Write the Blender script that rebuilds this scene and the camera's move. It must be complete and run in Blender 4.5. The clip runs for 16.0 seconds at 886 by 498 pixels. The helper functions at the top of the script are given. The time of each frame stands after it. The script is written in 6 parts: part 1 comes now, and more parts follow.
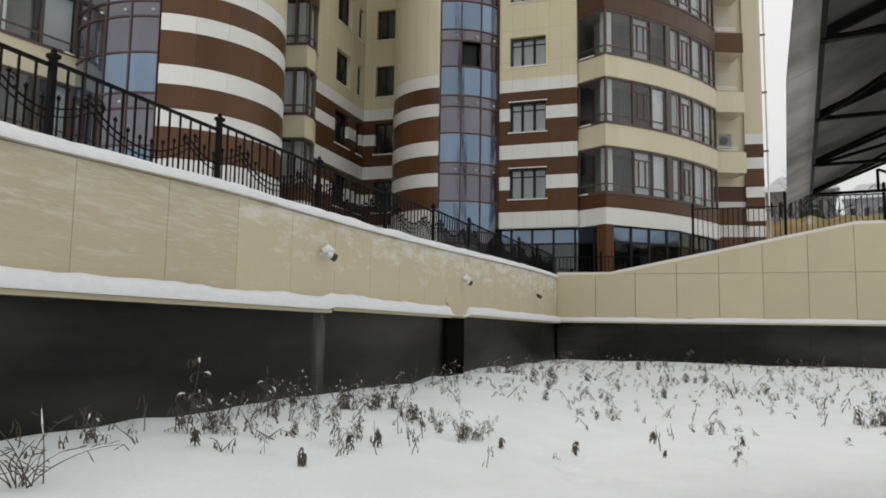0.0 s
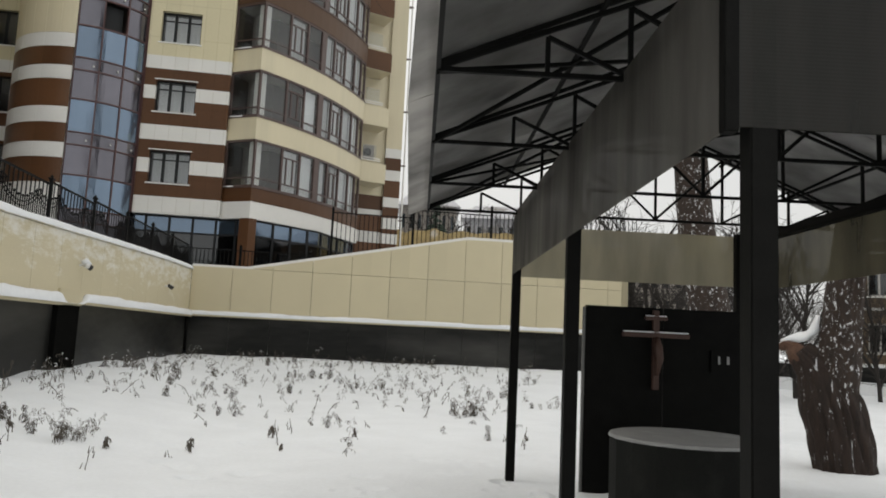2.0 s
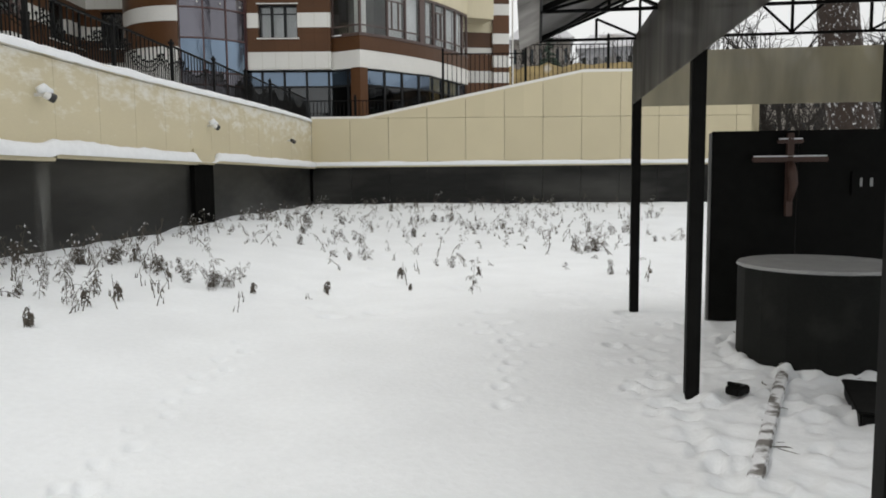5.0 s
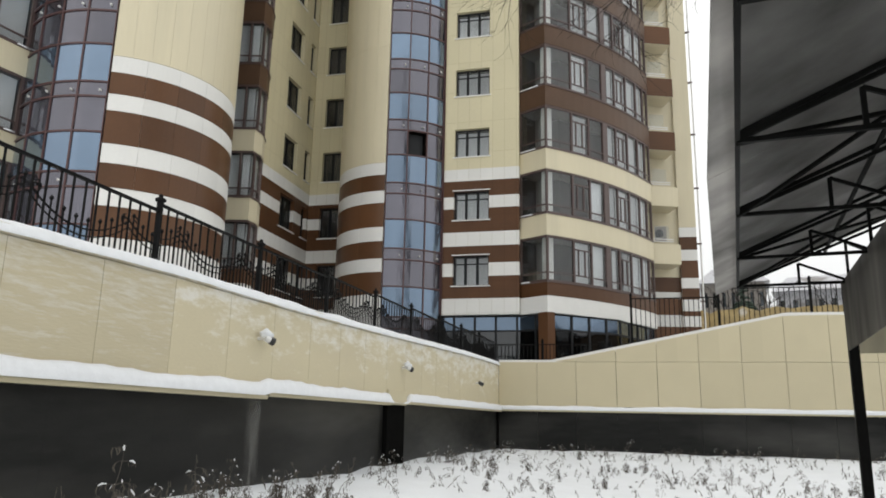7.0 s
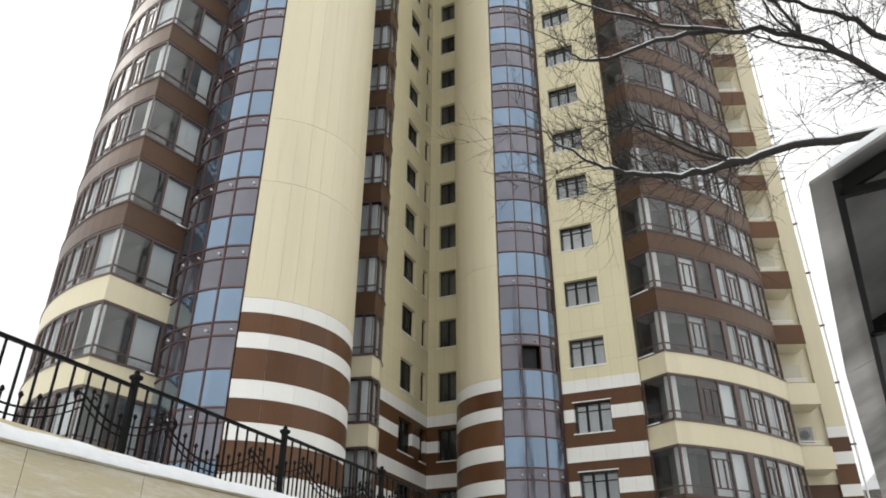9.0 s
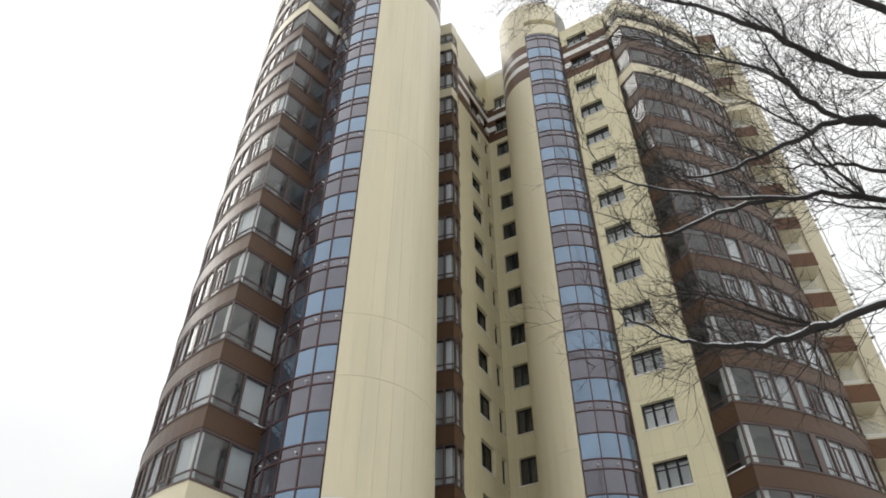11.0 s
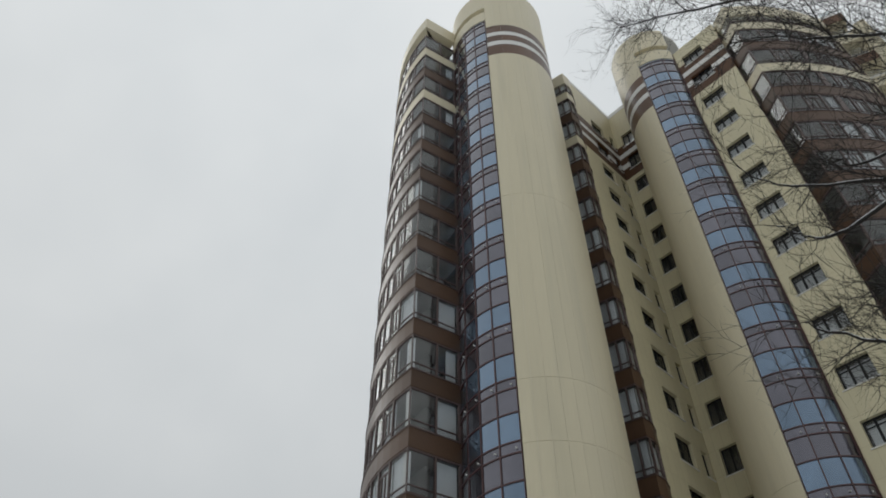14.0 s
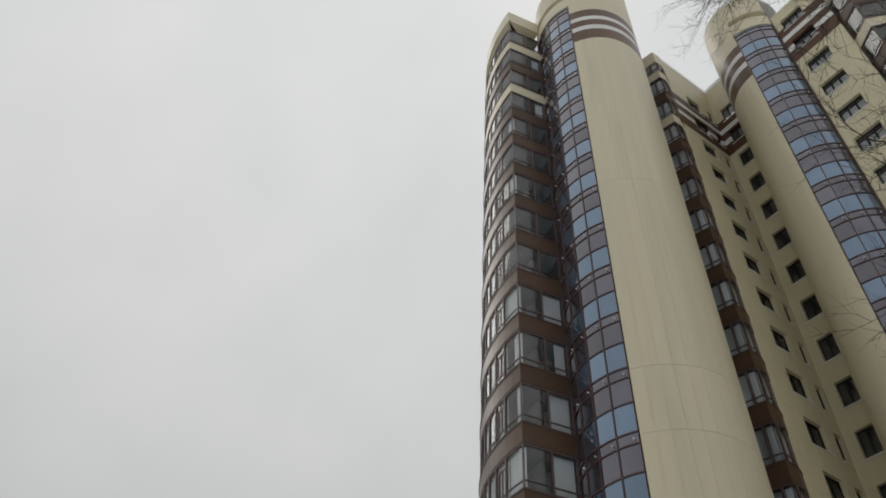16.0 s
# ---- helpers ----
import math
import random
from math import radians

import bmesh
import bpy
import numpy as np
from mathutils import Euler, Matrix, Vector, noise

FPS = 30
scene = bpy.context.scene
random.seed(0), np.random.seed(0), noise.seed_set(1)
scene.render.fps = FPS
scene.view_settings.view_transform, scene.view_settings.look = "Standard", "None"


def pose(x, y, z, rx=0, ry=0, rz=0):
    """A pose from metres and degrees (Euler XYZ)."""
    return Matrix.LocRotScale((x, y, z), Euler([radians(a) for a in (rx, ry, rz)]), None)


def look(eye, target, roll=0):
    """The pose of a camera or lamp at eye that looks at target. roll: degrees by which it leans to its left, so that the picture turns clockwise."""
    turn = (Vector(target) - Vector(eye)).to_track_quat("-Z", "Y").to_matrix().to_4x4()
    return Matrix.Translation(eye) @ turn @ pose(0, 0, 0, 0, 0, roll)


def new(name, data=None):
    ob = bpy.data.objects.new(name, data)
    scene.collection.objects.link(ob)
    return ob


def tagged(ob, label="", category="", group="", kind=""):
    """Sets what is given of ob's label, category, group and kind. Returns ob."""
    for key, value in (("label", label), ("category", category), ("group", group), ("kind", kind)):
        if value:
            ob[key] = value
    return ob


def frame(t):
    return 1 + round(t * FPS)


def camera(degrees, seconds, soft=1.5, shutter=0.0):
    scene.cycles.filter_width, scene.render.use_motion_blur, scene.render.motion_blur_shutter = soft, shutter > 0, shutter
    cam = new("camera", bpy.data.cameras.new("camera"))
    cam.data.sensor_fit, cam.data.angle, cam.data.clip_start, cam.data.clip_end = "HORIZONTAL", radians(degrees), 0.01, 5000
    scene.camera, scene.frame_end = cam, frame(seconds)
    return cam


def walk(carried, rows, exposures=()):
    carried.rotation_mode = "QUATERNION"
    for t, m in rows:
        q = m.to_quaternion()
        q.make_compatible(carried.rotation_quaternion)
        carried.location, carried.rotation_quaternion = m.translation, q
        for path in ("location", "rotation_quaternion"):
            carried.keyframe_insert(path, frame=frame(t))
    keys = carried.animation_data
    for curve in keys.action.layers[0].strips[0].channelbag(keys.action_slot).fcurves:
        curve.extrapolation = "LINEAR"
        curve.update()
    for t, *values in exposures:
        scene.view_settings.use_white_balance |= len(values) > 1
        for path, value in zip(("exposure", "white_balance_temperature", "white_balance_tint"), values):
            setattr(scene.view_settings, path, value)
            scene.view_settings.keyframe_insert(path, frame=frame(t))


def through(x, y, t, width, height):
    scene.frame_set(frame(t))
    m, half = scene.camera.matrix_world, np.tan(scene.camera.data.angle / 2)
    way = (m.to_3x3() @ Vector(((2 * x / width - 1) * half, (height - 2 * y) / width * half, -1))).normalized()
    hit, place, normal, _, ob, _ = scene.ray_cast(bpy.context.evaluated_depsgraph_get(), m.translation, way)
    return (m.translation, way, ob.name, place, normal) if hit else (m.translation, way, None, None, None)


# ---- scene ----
cam = camera(61.42, 16.0, soft=1.8)
PATH = [
    (0.0, pose(-0.052, 0.050, 1.608, 96.28, -0.87, -0.09)),
    (0.5, pose(-0.027, 0.048, 1.608, 97.36, -1.54, -4.85)),
    (1.0, pose(0.005, 0.044, 1.606, 97.55, -1.40, -10.55)),
    (1.5, pose(0.037, 0.034, 1.601, 97.13, -2.05, -20.16)),
    (2.0, pose(0.065, 0.022, 1.596, 96.84, -2.68, -27.37)),
    (2.5, pose(0.080, 0.011, 1.593, 95.95, -2.58, -34.14)),
    (3.0, pose(0.088, 0.005, 1.591, 91.02, -2.44, -35.34)),
    (3.2, pose(0.089, 0.005, 1.590, 89.91, -2.71, -34.50)),
    (5.3, pose(0.059, 0.031, 1.586, 84.39, 0.61, -16.04)),
    (5.5, pose(0.052, 0.031, 1.587, 85.72, 0.48, -14.62)),
    (6.0, pose(0.030, 0.021, 1.590, 90.79, -0.74, -10.73)),
    (6.5, pose(0.005, 0.008, 1.595, 95.45, -1.03, -7.43)),
    (7.0, pose(-0.012, -0.002, 1.598, 102.95, -1.13, -4.48)),
    (7.5, pose(-0.011, -0.007, 1.597, 107.94, -0.51, -0.66)),
    (8.0, pose(-0.004, -0.010, 1.593, 112.36, -0.30, 2.69)),
    (8.5, pose(0.000, -0.014, 1.593, 116.06, -0.31, 4.48)),
    (9.0, pose(-0.020, -0.050, 1.598, 119.26, -0.24, 5.10)),
    (9.5, pose(-0.050, -0.100, 1.607, 123.00, -0.29, 5.81)),
    (10.0, pose(-0.075, -0.140, 1.613, 126.73, 0.07, 8.12)),
    (10.2, pose(-0.080, -0.150, 1.615, 128.12, 0.22, 9.17)),
    (12.3, pose(-0.090, -0.165, 1.620, 139.47, -0.89, 15.34)),
    (12.5, pose(-0.090, -0.165, 1.620, 140.09, -0.64, 16.57)),
    (13.0, pose(-0.092, -0.165, 1.620, 140.37, -0.11, 20.06)),
    (13.5, pose(-0.094, -0.165, 1.620, 139.19, 0.14, 24.54)),
    (14.0, pose(-0.096, -0.165, 1.620, 138.03, -0.18, 28.38)),
    (14.5, pose(-0.098, -0.165, 1.620, 136.47, -0.71, 32.14)),
    (15.0, pose(-0.096, -0.165, 1.620, 135.37, -1.54, 35.34)),
    (15.5, pose(-0.103, -0.165, 1.620, 136.17, -2.44, 36.37)),
    (16.0, pose(-0.108, -0.165, 1.620, 137.57, -2.87, 36.76)),
]
EXPOSURES = [(0.0, 0.25, 6680, 10), (1.5, 0.17, 6750, 10), (2.0, 0.3, 6800, 10), (2.5, 0.66, 6800, 10), (3.0, 0.6, 6800, 10), (5.5, 0.46, 6650, 10), (6.0, 0.5, 6650, 10), (7.0, 0.62, 6650, 10), (9.0, 0.7, 6650, 10), (10.0, 0.68, 6650, 10),
             (12.5, -0.3, 6450, 9), (13.5, -0.44, 6380, 8), (14.5, -0.46, 6380, 8), (15.2, -0.47, 6430, 9), (16.0, -0.47, 6600, 10)]
walk(cam, PATH, EXPOSURES)

# ---- world and light ----
SUN_EL, SUN_AZ = radians(48), radians(-75)
world = bpy.data.worlds.new("overcast_sky")
scene.world = world
world.use_nodes = True
wn, wl = world.node_tree.nodes, world.node_tree.links
wn.clear()
w_out = wn.new("ShaderNodeOutputWorld")
w_sky = wn.new("ShaderNodeTexSky")
w_sky.sky_type, w_sky.sun_disc = "NISHITA", False
w_sky.sun_elevation, w_sky.sun_rotation = SUN_EL, SUN_AZ
w_sky.air_density, w_sky.dust_density = 1.0, 1.0
w_bg1 = wn.new("ShaderNodeBackground")
w_bg1.inputs["Strength"].default_value = 0.004
wl.new(w_sky.outputs[0], w_bg1.inputs[0])
w_co = wn.new("ShaderNodeTexCoord")
w_no = wn.new("ShaderNodeTexNoise")
w_no.inputs["Scale"].default_value, w_no.inputs["Detail"].default_value = 2.2, 4.0
w_ra = wn.new("ShaderNodeValToRGB")
w_ra.color_ramp.elements[0].position, w_ra.color_ramp.elements[0].color = 0.3, (0.74, 0.765, 0.78, 1)
w_ra.color_ramp.elements[1].position, w_ra.color_ramp.elements[1].color = 0.72, (0.90, 0.91, 0.91, 1)
w_bg2 = wn.new("ShaderNodeBackground")
w_se, w_mr = wn.new("ShaderNodeSeparateXYZ"), wn.new("ShaderNodeMapRange")
w_mr.inputs[1].default_value, w_mr.inputs[2].default_value = 0.0, 1.0
w_mr.inputs[3].default_value, w_mr.inputs[4].default_value = 0.62, 1.24
wl.new(w_co.outputs["Generated"], w_se.inputs[0])
wl.new(w_se.outputs[2], w_mr.inputs[0])
wl.new(w_mr.outputs[0], w_bg2.inputs["Strength"])
wl.new(w_co.outputs["Generated"], w_no.inputs["Vector"])
wl.new(w_no.outputs["Fac"], w_ra.inputs[0])
wl.new(w_ra.outputs[0], w_bg2.inputs[0])
w_add = wn.new("ShaderNodeAddShader")
wl.new(w_bg1.outputs[0], w_add.inputs[0])
wl.new(w_bg2.outputs[0], w_add.inputs[1])
wl.new(w_add.outputs[0], w_out.inputs[0])
sun = new("sun", bpy.data.lights.new("sun", "SUN"))
sun.data.energy, sun.data.angle, sun.data.color = 0.6, radians(30), (1.0, 0.97, 0.92)
sun.matrix_world = look((60 * math.sin(SUN_AZ), 60 * math.cos(SUN_AZ), 60 * math.tan(SUN_EL)), (0, 0, 0))


# ---- materials ----
def surface(name, color, rough=0.6, metal=0.0, spread=0.12, scale=6.0, bump=0.15, fine=60.0, stain=None,
            stain_at=0.62, stain_scale=1.2, per_object=0.0, spec=0.5, stretch=(1, 1, 1), stain_rough=0.5, coat=0.0, stain_soft=0.1, stain_up=None):
    """A painted, stone or snow surface with grain at two scales, stains and relief."""
    m = bpy.data.materials.new(name)
    m.use_nodes = True
    n, l = m.node_tree.nodes, m.node_tree.links
    b = n["Principled BSDF"]
    b.inputs["Metallic"].default_value = metal
    b.inputs["Specular IOR Level"].default_value = spec
    b.inputs["Coat Weight"].default_value, b.inputs["Coat IOR"].default_value = coat, 1.7
    co = n.new("ShaderNodeTexCoord")
    mp = n.new("ShaderNodeMapping")
    mp.inputs["Scale"].default_value = stretch
    l.new(co.outputs["Object"], mp.inputs["Vector"])
    n1, n2 = n.new("ShaderNodeTexNoise"), n.new("ShaderNodeTexNoise")
    n1.inputs["Scale"].default_value, n1.inputs["Detail"].default_value = scale, 5
    n2.inputs["Scale"].default_value, n2.inputs["Detail"].default_value = fine, 3
    l.new(mp.outputs[0], n1.inputs["Vector"])
    l.new(mp.outputs[0], n2.inputs["Vector"])
    ramp = n.new("ShaderNodeValToRGB")
    lo = [max(0, c * (1 - spread)) for c in color]
    hi = [min(1, c * (1 + spread)) for c in color]
    ramp.color_ramp.elements[0].position, ramp.color_ramp.elements[0].color = 0.3, (*lo, 1)
    ramp.color_ramp.elements[1].position, ramp.color_ramp.elements[1].color = 0.7, (*hi, 1)
    add = n.new("ShaderNodeMath")
    add.operation = "MULTIPLY_ADD"
    add.inputs[1].default_value, add.inputs[2].default_value = 0.35, 0.0
    l.new(n2.outputs["Fac"], add.inputs[0])
    sm = n.new("ShaderNodeMath")
    sm.operation = "MULTIPLY_ADD"
    sm.inputs[1].default_value = 0.65
    l.new(n1.outputs["Fac"], sm.inputs[0])
    l.new(add.outputs[0], sm.inputs[2])
    l.new(sm.outputs[0], ramp.inputs[0])
    col = ramp.outputs[0]
    if stain:
        n3 = n.new("ShaderNodeTexNoise")
        n3.inputs["Scale"].default_value, n3.inputs["Detail"].default_value = stain_scale, 8
        n3.inputs["Roughness"].default_value = stain_rough
        l.new(mp.outputs[0], n3.inputs["Vector"])
        r3 = n.new("ShaderNodeValToRGB")
        r3.color_ramp.elements[0].position, r3.color_ramp.elements[1].position = stain_at, stain_at + stain_soft
        if stain_up:
            sz, ma, ad = n.new("ShaderNodeSeparateXYZ"), n.new("ShaderNodeMath"), n.new("ShaderNodeMath")
            ma.operation, ad.operation = "MULTIPLY_ADD", "ADD"
            ma.inputs[1].default_value, ma.inputs[2].default_value = stain_up[0], -stain_up[0] * stain_up[1]
            l.new(co.outputs["Object"], sz.inputs[0])
            l.new(sz.outputs[2], ma.inputs[0])
            l.new(n3.outputs["Fac"], ad.inputs[0])
            l.new(ma.outputs[0], ad.inputs[1])
            l.new(ad.outputs[0], r3.inputs[0])
        else:
            l.new(n3.outputs["Fac"], r3.inputs[0])
        mx = n.new("ShaderNodeMix")
        mx.data_type = "RGBA"
        l.new(r3.outputs[0], mx.inputs[0])
        l.new(col, mx.inputs[6])
        mx.inputs[7].default_value = (*stain, 1)
        col = mx.outputs[2]
    if per_object:
        oi = n.new("ShaderNodeObjectInfo")
        mr = n.new("ShaderNodeMapRange")
        mr.inputs[3].default_value, mr.inputs[4].default_value = 1 - per_object, 1 + per_object
        l.new(oi.outputs["Random"], mr.inputs[0])
        hs = n.new("ShaderNodeHueSaturation")
        l.new(mr.outputs[0], hs.inputs["Value"])
        l.new(col, hs.inputs["Color"])
        col = hs.outputs[0]
    l.new(col, b.inputs["Base Color"])
    rr = n.new("ShaderNodeMapRange")
    rr.inputs[3].default_value, rr.inputs[4].default_value = max(0.02, rough - 0.1), min(1, rough + 0.1)
    l.new(n1.outputs["Fac"], rr.inputs[0])
    l.new(rr.outputs[0], b.inputs["Roughness"])
    if bump:
        bp = n.new("ShaderNodeBump")
        bp.inputs["Strength"].default_value, bp.inputs["Distance"].default_value = bump, 0.03
        l.new(sm.outputs[0], bp.inputs["Height"])
        l.new(bp.outputs[0], b.inputs["Normal"])
    return m


def clear_glass(name, tint, gloss=0.05):
    m = bpy.data.materials.new(name)
    m.use_nodes = True
    n, l = m.node_tree.nodes, m.node_tree.links
    n.clear()
    out, mix = n.new("ShaderNodeOutputMaterial"), n.new("ShaderNodeMixShader")
    tr, gl, lw = n.new("ShaderNodeBsdfTransparent"), n.new("ShaderNodeBsdfGlossy"), n.new("ShaderNodeLayerWeight")
    tr.inputs[0].default_value = (*tint, 1)
    gl.inputs["Roughness"].default_value = 0.03
    lw.inputs[0].default_value = 0.5
    pw, fr = n.new("ShaderNodeMath"), n.new("ShaderNodeMath")
    pw.operation, fr.operation = "POWER", "MULTIPLY_ADD"
    pw.inputs[1].default_value = 4.0
    fr.inputs[1].default_value, fr.inputs[2].default_value = 0.24, gloss
    l.new(lw.outputs["Facing"], pw.inputs[0])
    l.new(pw.outputs[0], fr.inputs[0])
    l.new(fr.outputs[0], mix.inputs[0])
    l.new(tr.outputs[0], mix.inputs[1])
    l.new(gl.outputs[0], mix.inputs[2])
    l.new(mix.outputs[0], out.inputs[0])
    return m


def sheet_plastic(name, color, through=0.35, clear=0.12, dirt=0.3, gloss=0.06):
    """Dusty twin-wall polycarbonate."""
    m = bpy.data.materials.new(name)
    m.use_nodes = True
    n, l = m.node_tree.nodes, m.node_tree.links
    n.clear()
    out = n.new("ShaderNodeOutputMaterial")
    co, no, wv = n.new("ShaderNodeTexCoord"), n.new("ShaderNodeTexNoise"), n.new("ShaderNodeTexWave")
    no.inputs["Scale"].default_value, no.inputs["Detail"].default_value = 0.9, 6
    wv.inputs["Scale"].default_value = 22
    wv.bands_direction = "Z"
    mp = n.new("ShaderNodeMapping")
    mp.inputs["Scale"].default_value = (2.4, 2.4, 0.5)
    l.new(co.outputs["Object"], mp.inputs["Vector"])
    l.new(mp.outputs[0], no.inputs["Vector"])
    l.new(co.outputs["Object"], wv.inputs["Vector"])
    ra = n.new("ShaderNodeValToRGB")
    ra.color_ramp.elements[0].position, ra.color_ramp.elements[0].color = 0.3, (*[c * dirt for c in color], 1)
    ra.color_ramp.elements[1].position, ra.color_ramp.elements[1].color = 0.7, (*color, 1)
    l.new(no.outputs["Fac"], ra.inputs[0])
    df, tl, tp = n.new("ShaderNodeBsdfDiffuse"), n.new("ShaderNodeBsdfTranslucent"), n.new("ShaderNodeBsdfTransparent")
    gl = n.new("ShaderNodeBsdfGlossy")
    gl.inputs["Roughness"].default_value = 0.25
    for s in (df, tl):
        l.new(ra.outputs[0], s.inputs[0])
    bp = n.new("ShaderNodeBump")
    bp.inputs["Strength"].default_value, bp.inputs["Distance"].default_value = 0.2, 0.004
    l.new(wv.outputs["Fac"], bp.inputs["Height"])
    l.new(bp.outputs[0], gl.inputs["Normal"])
    m1, m2, m3 = n.new("ShaderNodeMixShader"), n.new("ShaderNodeMixShader"), n.new("ShaderNodeMixShader")
    m1.inputs[0].default_value, m2.inputs[0].default_value, m3.inputs[0].default_value = through, clear, gloss
    l.new(df.outputs[0], m1.inputs[1])
    l.new(tl.outputs[0], m1.inputs[2])
    l.new(m1.outputs[0], m2.inputs[1])
    l.new(tp.outputs[0], m2.inputs[2])
    l.new(m2.outputs[0], m3.inputs[1])
    l.new(gl.outputs[0], m3.inputs[2])
    l.new(m3.outputs[0], out.inputs[0])
    return m


def thin_snow(name):
    """Patchy snow that lets some daylight through."""
    m = bpy.data.materials.new(name)
    m.use_nodes = True
    n, l = m.node_tree.nodes, m.node_tree.links
    n.clear()
    out, mix = n.new("ShaderNodeOutputMaterial"), n.new("ShaderNodeMixShader")
    df, tl = n.new("ShaderNodeBsdfDiffuse"), n.new("ShaderNodeBsdfTranslucent")
    co, no, ra = n.new("ShaderNodeTexCoord"), n.new("ShaderNodeTexNoise"), n.new("ShaderNodeMapRange")
    df.inputs[0].default_value = tl.inputs[0].default_value = (0.8, 0.81, 0.83, 1)
    no.inputs["Scale"].default_value, no.inputs["Detail"].default_value = 0.85, 4
    ra.inputs[1].default_value, ra.inputs[2].default_value = 0.4, 0.6
    ra.inputs[3].default_value, ra.inputs[4].default_value = 0.15, 0.78
    l.new(co.outputs["Object"], no.inputs["Vector"])
    l.new(no.outputs["Fac"], ra.inputs[0])
    l.new(ra.outputs[0], mix.inputs[0])
    l.new(df.outputs[0], mix.inputs[1])
    l.new(tl.outputs[0], mix.inputs[2])
    l.new(mix.outputs[0], out.inputs[0])
    return m


M_THINSNOW = thin_snow("thin_roof_snow")
M_SNOW = surface("snow", (0.745, 0.765, 0.785), 0.75, spread=0.06, scale=1.1, bump=0.5, fine=18)
M_SNOWCAP = surface("snow_on_things", (0.77, 0.785, 0.80), 0.75, spread=0.05, scale=7, bump=0.5, fine=40)
M_BEIGE = surface("beige_wall_panel", (0.55, 0.485, 0.325), 0.5, spread=0.05, scale=0.8, bump=0.05, fine=30, per_object=0.03)
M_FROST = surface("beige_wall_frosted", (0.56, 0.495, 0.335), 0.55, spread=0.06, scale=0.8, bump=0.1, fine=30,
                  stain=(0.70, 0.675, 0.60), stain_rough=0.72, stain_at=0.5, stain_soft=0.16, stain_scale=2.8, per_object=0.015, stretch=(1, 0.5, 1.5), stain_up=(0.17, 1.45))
M_BLACKSTONE = surface("black_granite", (0.0125, 0.0125, 0.0115), 0.4, spec=0.16, spread=0.4, scale=3, bump=0.03, fine=90,
                       stain=(0.062, 0.061, 0.056), stain_at=0.45, stain_soft=0.3, stain_scale=0.33, per_object=0.05, stretch=(0.5, 0.5, 2.2))
M_CREAM = surface("cream_cladding", (0.615, 0.548, 0.385), 0.42, spread=0.05, scale=0.35, bump=0.04, fine=9, per_object=0.02, stain=(0.55, 0.495, 0.35), stain_at=0.55, stain_soft=0.2, stain_scale=0.5, stretch=(2, 2, 0.12))
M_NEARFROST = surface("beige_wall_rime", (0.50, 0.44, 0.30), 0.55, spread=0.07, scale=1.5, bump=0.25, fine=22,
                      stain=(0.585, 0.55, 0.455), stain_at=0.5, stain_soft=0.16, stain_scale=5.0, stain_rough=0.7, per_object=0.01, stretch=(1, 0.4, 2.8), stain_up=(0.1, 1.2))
M_BROWN = surface("brown_cladding", (0.098, 0.044, 0.019), 0.32, spec=0.3, spread=0.14, scale=0.5, bump=0.04, fine=12, per_object=0.16)
# copy of the brown, dulled as upper spandrels look from steeply below
M_DIMBROWN = surface("dimmed_brown_cladding", (0.082, 0.046, 0.027), 0.38, spec=0.25, spread=0.16, scale=0.5, bump=0.04, fine=12, per_object=0.12)
M_WHITE = surface("white_cladding", (0.70, 0.69, 0.655), 0.5, spread=0.05, scale=0.7, bump=0.05, fine=12, per_object=0.04)
M_FRAME = surface("brown_window_frame", (0.09, 0.06, 0.053), 0.4, spread=0.1, scale=4, bump=0.0)
M_MULLION = surface("maroon_mullion", (0.075, 0.034, 0.032), 0.4, spread=0.1, scale=4, bump=0.0)
M_DARKFRAME = surface("anthracite_frame", (0.012, 0.013, 0.014), 0.5, spec=0.25, spread=0.1, scale=4, bump=0.0)
M_SILL = surface("pale_sill", (0.72, 0.71, 0.68), 0.4, spread=0.05, scale=4, bump=0.0)
M_BLUE = surface("blue_mirror_glass", (0.15, 0.215, 0.30), 0.06, 0.85, spread=0.1, scale=0.4, bump=0.01, fine=3, per_object=0.16, coat=0.6)
M_PURPLE = surface("bronze_mirror_glass", (0.122, 0.118, 0.142), 0.07, 0.8, spread=0.2, scale=0.5, bump=0.01, fine=3, per_object=0.22, coat=0.6)
# dark brown of the neighbouring bay's reflection, put into the pane colour
M_BAYMIRROR = surface("bay_reflection_glass", (0.05, 0.038, 0.034), 0.12, 0.4, spread=0.45, scale=0.8, bump=0.01, fine=3, per_object=0.45)
M_GLASS = clear_glass("window_glass", (0.9, 0.915, 0.92), 0.055)
M_BLUEGLASS = clear_glass("tinted_glass", (0.2, 0.27, 0.32), 0.11)
# near-black colour gives the dimness of unlit rooms behind the panes
M_DIMROOM = surface("unlit_interior", (0.10, 0.095, 0.09), 0.9, spread=0.3, scale=0.7)
M_ROOM = surface("room_wall", (0.68, 0.66, 0.62), 0.8, spread=0.2, scale=0.5, bump=0.0)
# the shade inside the glazed bays is put into this darker wall colour
M_DIMLOGGIA = surface("dim_loggia", (0.24, 0.225, 0.205), 0.85, spread=0.3, scale=0.6, bump=0.0)
M_CURTAIN = surface("curtain", (0.66, 0.66, 0.655), 0.9, spread=0.12, scale=3, bump=0.1, stretch=(6, 6, 0.3), per_object=0.25)
M_IRON = surface("black_iron", (0.006, 0.006, 0.006), 0.6, 0.0, spec=0.08, spread=0.3, scale=12, bump=0.05)
M_POST = surface("black_paint", (0.007, 0.007, 0.0065), 0.55, 0.0, spec=0.05, spread=0.3, scale=8, bump=0.05)
